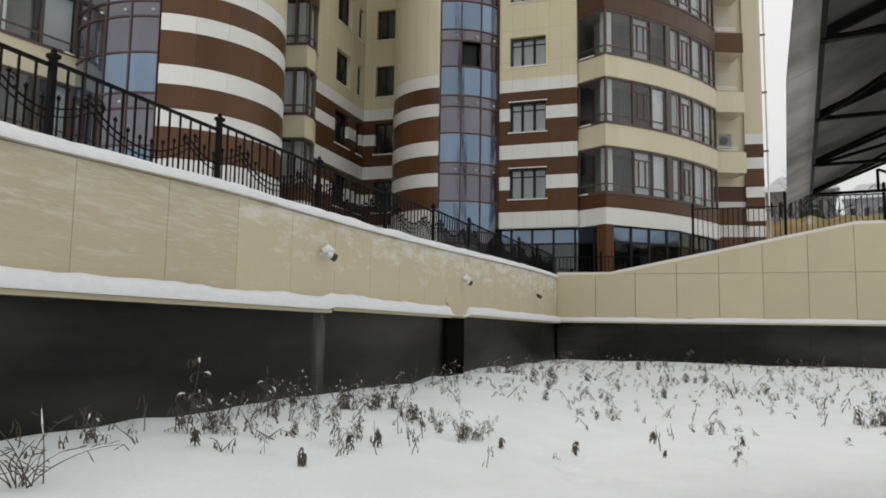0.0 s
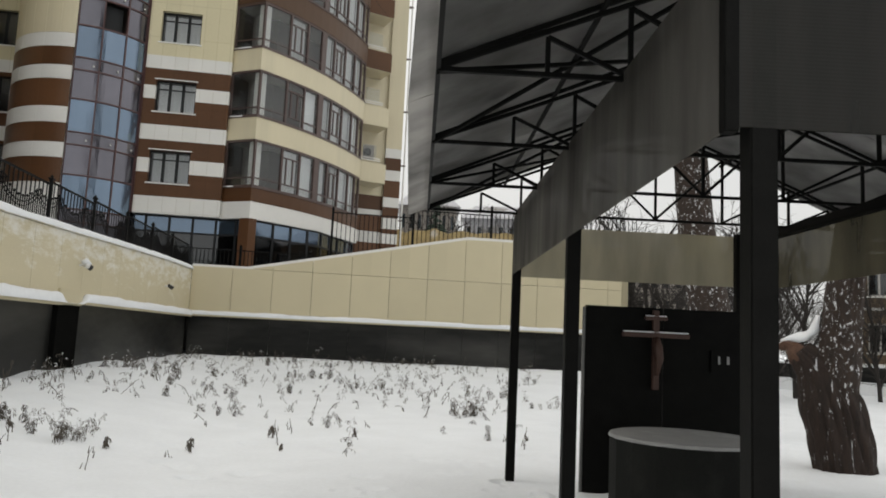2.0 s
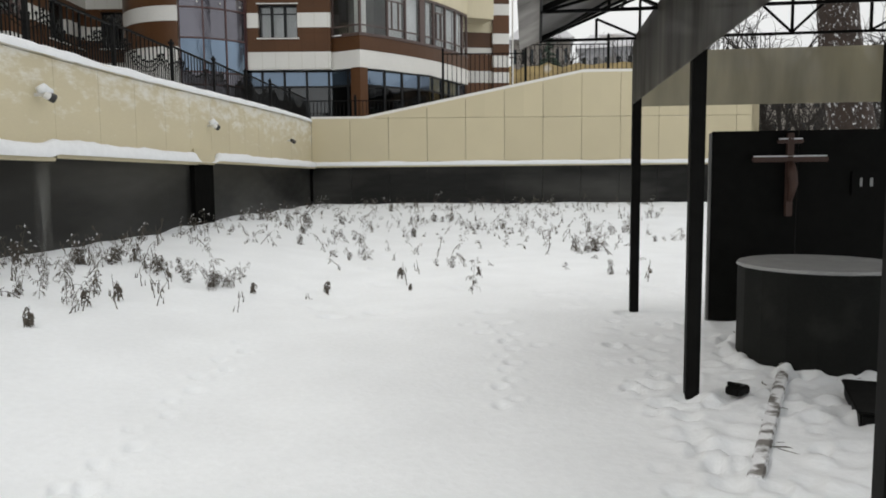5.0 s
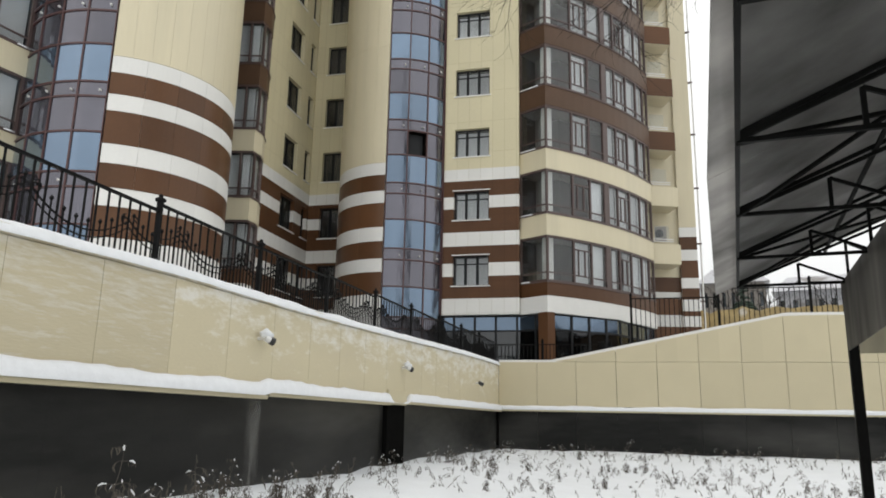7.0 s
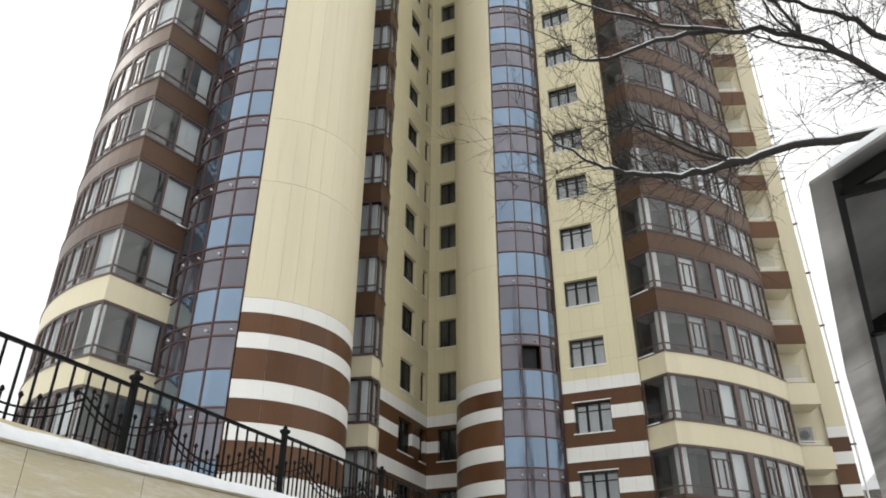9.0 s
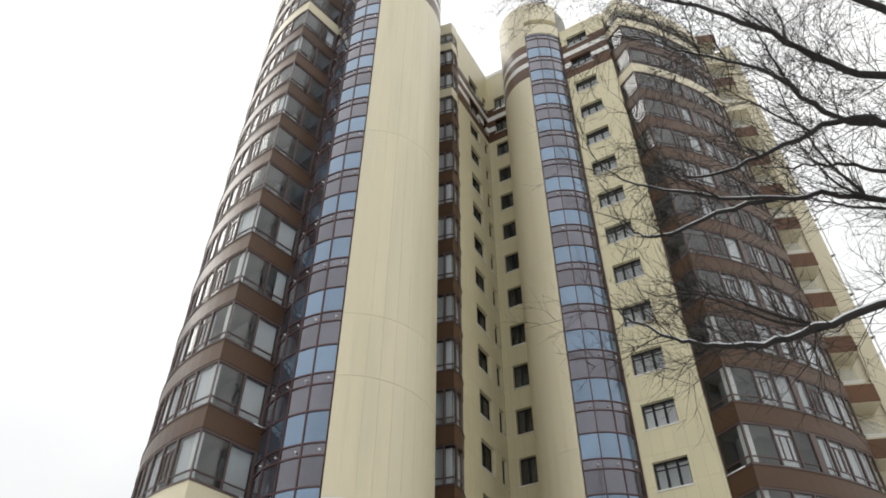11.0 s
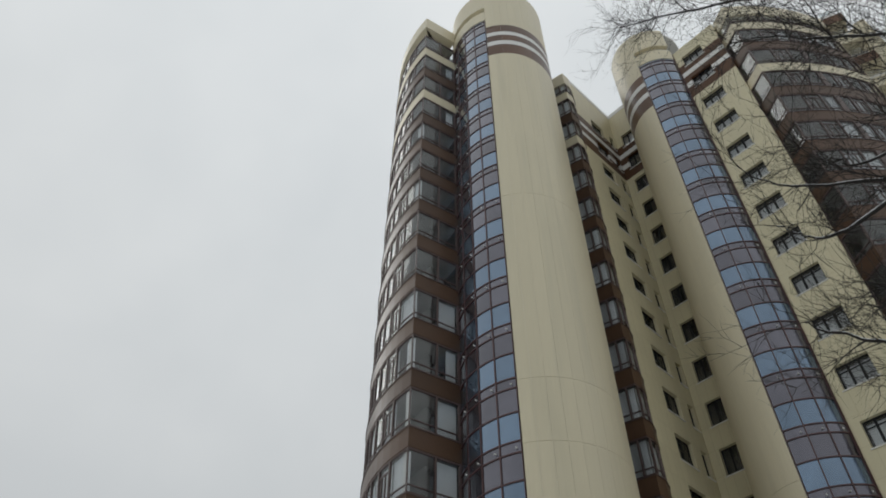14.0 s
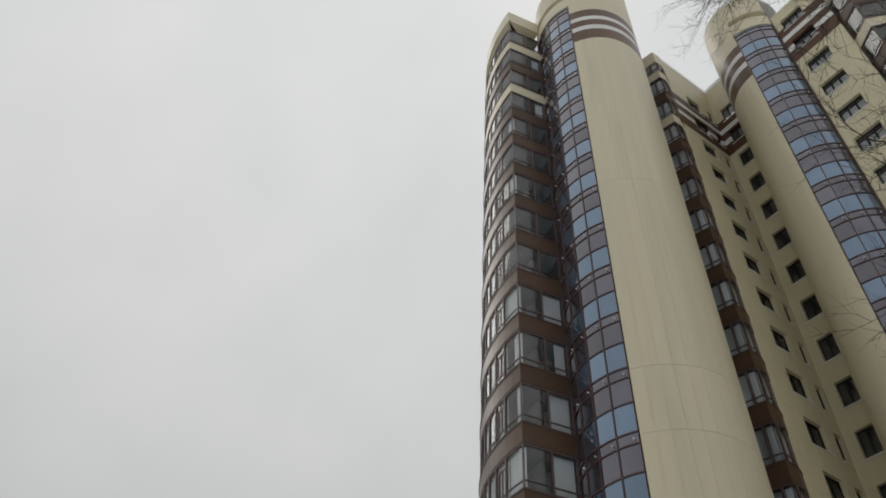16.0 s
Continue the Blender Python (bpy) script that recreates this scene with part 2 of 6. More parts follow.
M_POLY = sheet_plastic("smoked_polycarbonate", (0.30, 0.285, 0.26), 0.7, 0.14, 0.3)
# same plastic at both ends: far sheet coloured as backlit, near one as shaded
M_ENDPOLY = sheet_plastic("backlit_beige_polycarbonate", (0.46, 0.425, 0.32), 0.85, 0.24, 0.5, 0.04)
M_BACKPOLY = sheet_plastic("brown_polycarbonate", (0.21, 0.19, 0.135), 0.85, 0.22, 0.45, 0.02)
M_SHADEDPOLY = sheet_plastic("shaded_polycarbonate", (0.062, 0.058, 0.046), 0.8, 0.06, 0.4, 0.028)
M_ROOFPOLY = sheet_plastic("grey_polycarbonate", (0.48, 0.47, 0.455), 0.74, 0.07, 0.5)
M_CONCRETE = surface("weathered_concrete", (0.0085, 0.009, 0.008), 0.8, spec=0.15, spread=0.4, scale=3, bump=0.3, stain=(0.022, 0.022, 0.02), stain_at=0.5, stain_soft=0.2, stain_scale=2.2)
M_WELLTOP = surface("frosty_lid", (0.30, 0.30, 0.295), 0.7, spread=0.15, scale=5, bump=0.2, stain=(0.5, 0.51, 0.52), stain_at=0.55)
M_EDGE = surface("dull_metal_edge", (0.14, 0.14, 0.135), 0.5, 0.3, spread=0.3, scale=3, bump=0.05)
M_WOOD = surface("red_brown_wood", (0.06, 0.028, 0.019), 0.6, spread=0.25, scale=8, bump=0.2, stretch=(1, 1, 0.2))
M_BARK = surface("bark", (0.021, 0.0175, 0.0145), 0.9, spread=0.5, scale=9, bump=1.0, fine=40, stretch=(1, 1, 0.3))
M_BARKSNOW = surface("snowy_bark", (0.032, 0.021, 0.0155), 0.9, spread=0.55, scale=9, bump=1.0, fine=40, stretch=(1, 1, 0.6), stain=(0.72, 0.73, 0.75), stain_at=0.575, stain_soft=0.03, stain_scale=17.0, stain_rough=0.75)
M_TWIG = surface("twig", (0.022, 0.018, 0.015), 0.9, spread=0.3, scale=9, bump=0.2)
M_WEED = surface("dry_weed", (0.085, 0.073, 0.058), 0.9, spread=0.5, scale=14, bump=0.0)
M_BRICK = surface("old_brick", (0.105, 0.072, 0.044), 0.85, spread=0.3, scale=3, bump=0.3, fine=20, stain=(0.07, 0.05, 0.034), stain_at=0.5, stain_scale=0.5, stain_soft=0.2)
M_OLDFRAME = surface("weathered_white_frame", (0.36, 0.35, 0.33), 0.6, spread=0.25, scale=5, bump=0.1)
M_REDBARK = surface("furrowed_red_bark", (0.024, 0.0145, 0.0105), 0.9, spread=0.6, scale=7, bump=1.0, fine=35, stretch=(2, 2, 0.22), stain=(0.70, 0.71, 0.73), stain_at=0.61, stain_soft=0.03, stain_scale=6.0, stain_rough=0.75)
M_BROKENWOOD = surface("broken_wood", (0.085, 0.042, 0.024), 0.8, spread=0.4, scale=9, bump=0.6, stretch=(1, 1, 0.3))
M_NEEDLE = surface("conifer_needles", (0.035, 0.055, 0.04), 0.9, spread=0.4, scale=3, bump=0.2)
M_TIMBER = surface("grey_timber", (0.16, 0.15, 0.14), 0.8, spread=0.4, scale=8, bump=0.3, stain=(0.74, 0.75, 0.77), stain_at=0.43, stain_scale=6)
M_WETBEAM = surface("wet_dark_steel", (0.01, 0.01, 0.0095), 0.5, spread=0.4, scale=5, bump=0.1, stain=(0.72, 0.73, 0.75), stain_at=0.5, stain_soft=0.05, stain_scale=2.4, stain_rough=0.7)
M_PILASTER = surface("matt_black_stone", (0.007, 0.007, 0.0065), 0.95, spec=0.0, spread=0.3, scale=6, bump=0.1)
M_LAMP = surface("lamp_housing", (0.03, 0.03, 0.03), 0.4, 0.2)
M_STREAK = bpy.data.materials.new("lime_streak")
M_STREAK.use_nodes = True
_n, _l = M_STREAK.node_tree.nodes, M_STREAK.node_tree.links
_n["Principled BSDF"].inputs["Base Color"].default_value = (0.3, 0.3, 0.28, 1)
_n["Principled BSDF"].inputs["Roughness"].default_value = 0.9
_c, _m, _x, _r = _n.new("ShaderNodeTexCoord"), _n.new("ShaderNodeMapping"), _n.new("ShaderNodeTexNoise"), _n.new("ShaderNodeValToRGB")
_m.inputs["Scale"].default_value = (1, 3, 0.35)
_x.inputs["Scale"].default_value, _x.inputs["Detail"].default_value = 2.0, 5
_r.color_ramp.elements[0].position, _r.color_ramp.elements[1].position = 0.3, 0.62
_r.color_ramp.elements[1].color = (0.75, 0.75, 0.75, 1)
_l.new(_c.outputs["Object"], _m.inputs["Vector"])
_l.new(_m.outputs[0], _x.inputs["Vector"])
_l.new(_x.outputs["Fac"], _r.inputs[0])
_s, _p, _k = _n.new("ShaderNodeSeparateXYZ"), _n.new("ShaderNodeMath"), _n.new("ShaderNodeMath")
_p.operation, _k.operation = "PINGPONG", "MULTIPLY"
_p.inputs[1].default_value = 0.5
_l.new(_c.outputs["Generated"], _s.inputs[0])
_l.new(_s.outputs[1], _p.inputs[0])
_l.new(_p.outputs[0], _k.inputs[0])
_l.new(_r.outputs[0], _k.inputs[1])
_l.new(_k.outputs[0], _n["Principled BSDF"].inputs["Alpha"])
M_ROOFSNOW = surface("house_roof", (0.42, 0.42, 0.44), 0.7, stain=(0.2, 0.19, 0.18), stain_at=0.52, stain_scale=0.4)
M_HOUSE = surface("pale_house", (0.26, 0.235, 0.21), 0.8, spread=0.2)


def jointed(m, width, height):
    """Adds a grid of dark cladding joints to a flat wall's material."""
    n, l = m.node_tree.nodes, m.node_tree.links
    b = n["Principled BSDF"]
    src = b.inputs["Base Color"].links[0].from_socket
    co, sep, add, com, br = n.new("ShaderNodeTexCoord"), n.new("ShaderNodeSeparateXYZ"), n.new("ShaderNodeMath"), n.new("ShaderNodeCombineXYZ"), n.new("ShaderNodeTexBrick")
    l.new(co.outputs["Object"], sep.inputs[0])
    l.new(sep.outputs[0], add.inputs[0])
    l.new(sep.outputs[1], add.inputs[1])
    l.new(add.outputs[0], com.inputs[0])
    l.new(sep.outputs[2], com.inputs[1])
    l.new(com.outputs[0], br.inputs["Vector"])
    br.offset = 0.0
    br.inputs["Scale"].default_value, br.inputs["Mortar Size"].default_value = 1.0, 0.012
    br.inputs["Brick Width"].default_value, br.inputs["Row Height"].default_value = width, height
    br.inputs["Color1"].default_value, br.inputs["Color2"].default_value = (1, 1, 1, 1), (0.95, 0.95, 0.94, 1)
    br.inputs["Mortar"].default_value = (0.8, 0.78, 0.74, 1)
    mx = n.new("ShaderNodeMix")
    mx.data_type, mx.blend_type = "RGBA", "MULTIPLY"
    mx.inputs[0].default_value = 1.0
    l.new(src, mx.inputs[6])
    l.new(br.outputs["Color"], mx.inputs[7])
    l.new(mx.outputs[2], b.inputs["Base Color"])
    return m


M_CREAMWALL = jointed(surface("cream_wall_cladding", (0.605, 0.543, 0.358), 0.42, spread=0.05, scale=0.35, bump=0.04, fine=9), 0.6, 1.64)
M_BROWNWALL = jointed(surface("brown_wall_cladding", (0.092, 0.042, 0.019), 0.42, spec=0.2, spread=0.16, scale=0.6, bump=0.04, fine=12), 0.6, 0.82)
M_WHITEWALL = jointed(surface("white_wall_cladding", (0.70, 0.69, 0.655), 0.5, spread=0.05, scale=0.7, bump=0.05, fine=12), 0.6, 5)


# ---- mesh helpers ----
def mesh(name, verts, faces, material, smooth=False):
    me = bpy.data.meshes.new(name)
    me.from_pydata(verts, [], faces)
    me.materials.append(material)
    if smooth:
        me.polygons.foreach_set("use_smooth", [True] * len(me.polygons))
    me.update()
    return me


def put(name, me, parent=None, m=None, label=""):
    ob = new(name, me)
    if m is not None:
        ob.matrix_basis = m
    if parent is not None:
        ob.parent = parent
    if label:
        ob["label"] = label
    return ob


def thing(name, label, category, m=None, group="", kind=""):
    ob = new(name)
    ob.empty_display_size = 0.3
    if m is not None:
        ob.matrix_basis = m
    return tagged(ob, label, category, group, kind)


class Path:
    """A plan line, left to right as seen from outside."""

    def __init__(self, pts):
        self.p = [Vector((a, b)) for a, b in pts]
        self.s = [0.0]
        for a, b in zip(self.p, self.p[1:]):
            self.s.append(self.s[-1] + (b - a).length)
        self.length = self.s[-1]

    def at(self, s):
        s = min(max(s, 0), self.length)
        for i in range(len(self.p) - 1):
            if s <= self.s[i + 1] + 1e-9:
                k = (s - self.s[i]) / max(self.s[i + 1] - self.s[i], 1e-9)
                return self.p[i].lerp(self.p[i + 1], k)
        return self.p[-1]

    def sub(self, s0, s1):
        return [self.at(s0)] + [p for p, s in zip(self.p, self.s) if s0 + 1e-4 < s < s1 - 1e-4] + [self.at(s1)]


def normals(pts):
    out = []
    for i in range(len(pts)):
        n = Vector((0, 0))
        for a, b in ((i - 1, i), (i, i + 1)):
            if a >= 0 and b < len(pts):
                d = (pts[b] - pts[a]).normalized()
                n += Vector((d.y, -d.x))
        n.normalize()
        # mitre
        k = 1.0
        if 0 < i < len(pts) - 1:
            d = (pts[i] - pts[i - 1]).normalized()
            k = 1 / max(0.5, n.dot(Vector((d.y, -d.x))))
        out.append(n * k)
    return out


def ribbon_data(pts, z0, z1, thick, out=0.0, z1b=None, z0b=None):
    """A wall over a plan line; out pushes its face outwards."""
    ns = normals(pts)
    n = len(pts)
    v, f = [], []
    for i, (p, q) in enumerate(zip(pts, ns)):
        top = z1 if z1b is None else z1 + (z1b - z1) * i / (n - 1)
        foot = z0 if z0b is None else z0 + (z0b - z0) * i / (n - 1)
        o, b = p + q * out, p + q * (out - thick)
        v += [(o.x, o.y, foot), (o.x, o.y, top), (b.x, b.y, foot), (b.x, b.y, top)]
    for i in range(n - 1):
        a, c = 4 * i, 4 * i + 4
        f += [(a, c, c + 1, a + 1), (a + 2, a + 3, c + 3, c + 2), (a + 1, c + 1, c + 3, a + 3), (a, a + 2, c + 2, c)]
    f += [(0, 1, 3, 2), (4 * n - 4, 4 * n - 2, 4 * n - 1, 4 * n - 3)]
    return v, f


def ribbon(name, pts, z0, z1, thick, material, out=0.0, z1b=None):
    return mesh(name, *ribbon_data(pts, z0, z1, thick, out, z1b), material)


def join(parts):
    v, f = [], []
    for pv, pf in parts:
        k = len(v)
        v += pv
        f += [tuple(i + k for i in q) for q in pf]
    return v, f


def box_data(x0, x1, y0, y1, z0, z1):
    v = [(x, y, z) for z in (z0, z1) for x, y in ((x0, y0), (x1, y0), (x1, y1), (x0, y1))]
    return v, [(0, 3, 2, 1), (4, 5, 6, 7), (0, 1, 5, 4), (1, 2, 6, 5), (2, 3, 7, 6), (3, 0, 4, 7)]


def bevel_box(name, x0, x1, y0, y1, z0, z1, material, r=0.01):
    bm = bmesh.new()
    v, f = box_data(x0, x1, y0, y1, z0, z1)
    vs = [bm.verts.new(p) for p in v]
    for q in f:
        bm.faces.new([vs[i] for i in q])
    bmesh.ops.bevel(bm, geom=list(bm.edges), offset=r, segments=2, affect="EDGES")
    me = bpy.data.meshes.new(name)
    bm.to_mesh(me)
    bm.free()
    me.materials.append(material)
    return me


def tube_data(pts, radii, sides=6):
    """A bent, tapering rod through 3D points."""
    v, f = [], []
    pts = [Vector(p) for p in pts]
    ref = None
    for i, p in enumerate(pts):
        d = (pts[min(i + 1, len(pts) - 1)] - pts[max(i - 1, 0)]).normalized()
        if ref is None:
            ref = d.orthogonal().normalized()
        x = (ref - d * ref.dot(d))
        x = x.normalized() if x.length > 1e-6 else d.orthogonal().normalized()
        ref = x
        y = d.cross(x)
        r = radii[i] if isinstance(radii, (list, tuple)) else radii
        for k in range(sides):
            a = 2 * math.pi * k / sides
            q = p + x * (r * math.cos(a)) + y * (r * math.sin(a))
            v.append((q.x, q.y, q.z))
    for i in range(len(pts) - 1):
        for k in range(sides):
            a, b = i * sides + k, i * sides + (k + 1) % sides
            f.append((a, b, b + sides, a + sides))
    f.append(tuple(range(sides - 1, -1, -1)))
    f.append(tuple(range((len(pts) - 1) * sides, len(pts) * sides)))
    return v, f


def bar_data(a, b, w):
    """A square bar from a to b."""
    return tube_data([a, b], w * 0.7071, 4)


def wall_cells(p0, p1, thick, z0, z1, holes):
    """A straight wall with openings cut right through it. holes: along from p0, along to, low, high."""
    p0, p1 = Vector(p0), Vector(p1)
    length = (p1 - p0).length
    d = (p1 - p0) / length
    nn = Vector((d.y, -d.x))
    holes = [(a, b, max(c, z0), min(e, z1)) for a, b, c, e in holes if e > z0 and c < z1]
    xs = sorted({0.0, length, *[h[0] for h in holes], *[h[1] for h in holes]})
    zs = sorted({z0, z1, *[h[2] for h in holes], *[h[3] for h in holes]})

    def solid(i, j):
        if not (0 <= i < len(xs) - 1 and 0 <= j < len(zs) - 1):
            return False
        cx, cz = (xs[i] + xs[i + 1]) / 2, (zs[j] + zs[j + 1]) / 2
        return not any(a < cx < b and c < cz < e for a, b, c, e in holes)

    v, f = [], []

    def quad(*q):
        k = len(v)
        for s, dep, z in q:
            w = p0 + d * s - nn * dep
            v.append((w.x, w.y, z))
        f.append((k, k + 1, k + 2, k + 3))

    for i in range(len(xs) - 1):
        for j in range(len(zs) - 1):
            if not solid(i, j):
                continue
            a, b, c, e, t = xs[i], xs[i + 1], zs[j], zs[j + 1], thick
            quad((a, 0, c), (b, 0, c), (b, 0, e), (a, 0, e))
            quad((b, t, c), (a, t, c), (a, t, e), (b, t, e))
            if not solid(i - 1, j):
                quad((a, t, c), (a, 0, c), (a, 0, e), (a, t, e))
            if not solid(i + 1, j):
                quad((b, 0, c), (b, t, c), (b, t, e), (b, 0, e))
            if not solid(i, j - 1):
                quad((a, t, c), (b, t, c), (b, 0, c), (a, 0, c))
            if not solid(i, j + 1):
                quad((a, 0, e), (b, 0, e), (b, t, e), (a, t, e))
    return v, f


def pieces(v, f):
    """Splits mesh data into its connected pieces."""
    at, root = {}, []

    def find(i):
        while root[i] != i:
            root[i] = root[root[i]]
            i = root[i]
        return i

    for i, p in enumerate(v):
        key = tuple(round(c, 4) for c in p)
        root.append(i)
        if key in at:
            root[i] = find(at[key])
        else:
            at[key] = i
    for q in f:
        for i in q[1:]:
            root[find(i)] = find(q[0])
    out = {}
    for q in f:
        out.setdefault(find(q[0]), []).append(q)
    res = []
    for fs in out.values():
        used = sorted({i for q in fs for i in q})
        back = {i: k for k, i in enumerate(used)}
        res.append(([v[i] for i in used], [tuple(back[i] for i in q) for q in fs]))
    return res


# ---- the tower: plan in its own axes, heights from eye level (1.6 m) ----
TB = pose(0, 0, 1.6, 0, 0, -18.5)
STOREY, FLOORS = 3.28, 16
tower = thing("apartment_tower", "tall cream and brown clad apartment tower with round corner shafts", "building", TB)
BANDS = [(4.94, 5.72, M_WHITE), (5.72, 6.8, M_BROWN), (6.8, 7.45, M_WHITE), (7.45, 8.3, M_BROWN), (8.3, 9.0, M_WHITE),
         (9.0, 10.2, M_BROWN), (10.2, 10.82, M_WHITE), (10.82, 11.63, M_BROWN), (11.63, 12.25, M_WHITE)]
TOP_BANDS = [(51.3, 52.75, M_BROWN), (52.75, 53.4, M_WHITE), (53.4, 54.3, M_BROWN), (54.3, 54.9, M_WHITE), (54.9, 56.0, M_BROWN)]


def arc(cu, cv, r, a0, a1, n):
    """Plan arc by compass of the front: 0 faces the viewer, positive to the right."""
    return [(cu + r * math.sin(radians(a0 + (a1 - a0) * i / n)), cv - r * math.cos(radians(a0 + (a1 - a0) * i / n))) for i in range(n + 1)]


def clad_shaft(path, seams, top, width=0.62):
    """Panels with open joints round a shaft; striped at foot and head."""
    n = max(2, round(path.length / width))
    wide = max(2, round(path.length / (2 * width)))
    spans = [(a, b, M_CREAM, n) for a, b in zip([12.25] + seams, seams + [51.3])]
    spans += [(a, b, m, wide) for a, b, m in BANDS + TOP_BANDS] + [(56.0, top, M_CREAM, n)]
    for a, b, m, k in spans:
        for i in range(k):
            pts = path.sub(path.length * i / k + 0.0035, path.length * (i + 1) / k - 0.0035)
            put("panel", ribbon("panel", pts, a + 0.008, b - 0.008, 0.06, m, 0.03), tower)
    put("shaft_core", ribbon("shaft_core", path.sub(0, path.length), -1.0, top - 0.05, 0.25, M_SILL, 0.0), tower)


def glass_strip(path, columns, top, bay_mirrored=()):
    """Mirror-glass curtain wall: blue lights, bronzed spandrels, maroon bars; some columns carry the bay's painted
    reflection.
    """
    frame_bits = []
    n = columns
    edges = [path.length * i / n for i in range(n + 1)]
    zs = []
    for k in range(-3, FLOORS):
        base = 9.39 + k * STOREY
        zs += [(base, base + 1.29, M_PURPLE), (base + 1.29, base + 1.84, M_PURPLE), (base + 1.84, base + STOREY, M_BLUE)]
    zs = [(a, min(b, top), m) for a, b, m in zs if a < top - 0.2]
    for s in edges:
        pts = path.sub(max(0, s - 0.028), min(path.length, s + 0.028))
        frame_bits.append(ribbon_data(pts, zs[0][0], top, 0.16, 0.05))
    for a, b, m in zs:
        frame_bits.append(ribbon_data(path.sub(0, path.length), a - 0.032, a + 0.032, 0.14, 0.045))
    fr = put("curtain_wall_frame", mesh("curtain_wall_frame", *join(frame_bits), M_MULLION), tower, None, "maroon metal curtain-wall frame")
    lamps = []
    for a, b, m in zs:
        for i in range(n):
            if 12.4 < a < 12.8 and i == 1 and columns == 3 and b - a > 1 and m is M_PURPLE:
                put("open_vent", ribbon("open_vent", path.sub(edges[i] + 0.1, edges[i + 1] - 0.1), a + 0.1, b - 0.1, 0.02, M_DARKFRAME, -0.3), fr)
                continue
            put("pane", ribbon("pane", path.sub(edges[i] + 0.03, edges[i + 1] - 0.03), a + 0.035, b - 0.035, 0.02, M_BAYMIRROR if i in bay_mirrored else m, 0.0), fr)
    for k in range(-1, FLOORS):
        for i in range(n):
            p = path.at((edges[i] + edges[i + 1]) / 2 + 0.3)
            lamps.append(box_data(p.x - 0.025, p.x + 0.025, p.y - 0.11, p.y - 0.02, 10.87 + k * STOREY, 10.93 + k * STOREY))
    put("fixing", mesh("fixing", *join(lamps), M_SILL), fr, None, "pale clamp plates on the glazing")["kind"] = "stuff"


A_C, A_R = (-19.02, 23.9), 3.9
B_C, B_R = (-11.6, 36.0), 3.12
A_EDGE = 26.5
clad_shaft(Path(arc(*A_C, A_R, A_EDGE, 128, 40)), [17.6, 20.9, 34.2], 62.6)
glass_strip(Path(arc(*A_C, A_R, -62, A_EDGE - 0.6, 24)), 6, 57.4, (0, 1))
clad_shaft(Path(arc(*B_C, B_R, -92, 4.5, 30)), [18.5, 31.6], 62.6)
glass_strip(Path(arc(*B_C, B_R, 5.2, 60, 18)), 3, 57.4)
for name, c, r, a0, a1 in (("shaft_head_a", A_C, A_R, -62, A_EDGE), ("shaft_head_b", B_C, B_R, 5, 60)):
    p = Path(arc(*c, r, a0, a1, 20))
    for a, b, o in ((57.45, 58.9, 0.05), (58.9, 59.7, -0.35), (59.7, 62.6, 0.05)):
        put("shaft_head", ribbon("shaft_head", p.sub(0, p.length), a, b - 0.01, 0.35, M_CREAM, o), tower)
for c, r in ((A_C, A_R), (B_C, B_R)):
    ring = arc(*c, r - 0.1, -180, 176, 36)
    me = mesh("shaft_roof", [(a, b, z) for z in (62.2, 62.45) for a, b in ring],
              [tuple(range(36, -1, -1)), tuple(range(37, 74))] + [(i, (i + 1) % 37, 37 + (i + 1) % 37, 37 + i) for i in range(37)], M_SILL)
    put("shaft_roof", me, tower)


# windows in flat walls
def flat_window(name, p0, d, s0, s1, z0, z1, lights, depth=0.22):
    """Frame with panes, sill and curtain in an opening of the wall that starts at p0 and runs along d."""
    p0, d = Vector(p0), Vector(d).normalized()
    inn = -Vector((d.y, -d.x))

    def strip(a, b, c, e, dep, t):
        q0, q1 = p0 + d * a + inn * dep, p0 + d * b + inn * dep
        return ribbon_data([q0, q1], c, e, t)

    bits = [strip(s0, s1, z0, z0 + 0.06, depth, 0.07), strip(s0, s1, z1 - 0.06, z1, depth, 0.07)]
    w = (s1 - s0) / lights
    for i in range(lights + 1):
        bits.append(strip(max(s0, s0 + i * w - 0.065), min(s1, s0 + i * w + 0.065), z0 + 0.06, z1 - 0.06, depth - 0.002, 0.07))
    if lights > 2:
        bits.append(strip(s0 + 0.05, s1 - 0.05, z1 - 0.42, z1 - 0.37, depth + 0.004, 0.05))
    fr = mesh(name, *bits[0], M_DARKFRAME)
    bars = [mesh("mullion", *b, M_DARKFRAME) for b in bits[1:]]
    panes = [mesh("pane", *strip(s0 + i * w + 0.05, s0 + (i + 1) * w - 0.05, z0 + 0.06, z1 - 0.06, depth + 0.03, 0.012), M_GLASS) for i in range(lights)]
    sill = mesh("sill", *strip(s0 - 0.08, s1 + 0.08, z0 - 0.06, z0 - 0.005, -0.06, 0.3), M_SILL)
    cur = mesh("curtain", *strip(s0 + 0.06, s1 - 0.06, z0 + 0.05, z1 - 0.05, depth + 0.35, 0.02), M_CURTAIN)
    head = mesh("head_trim", *strip(s0 - 0.06, s1 + 0.06, z1 + 0.005, z1 + 0.05, -0.035, 0.05), M_SILL)
    return fr, panes, sill, cur, bars, head


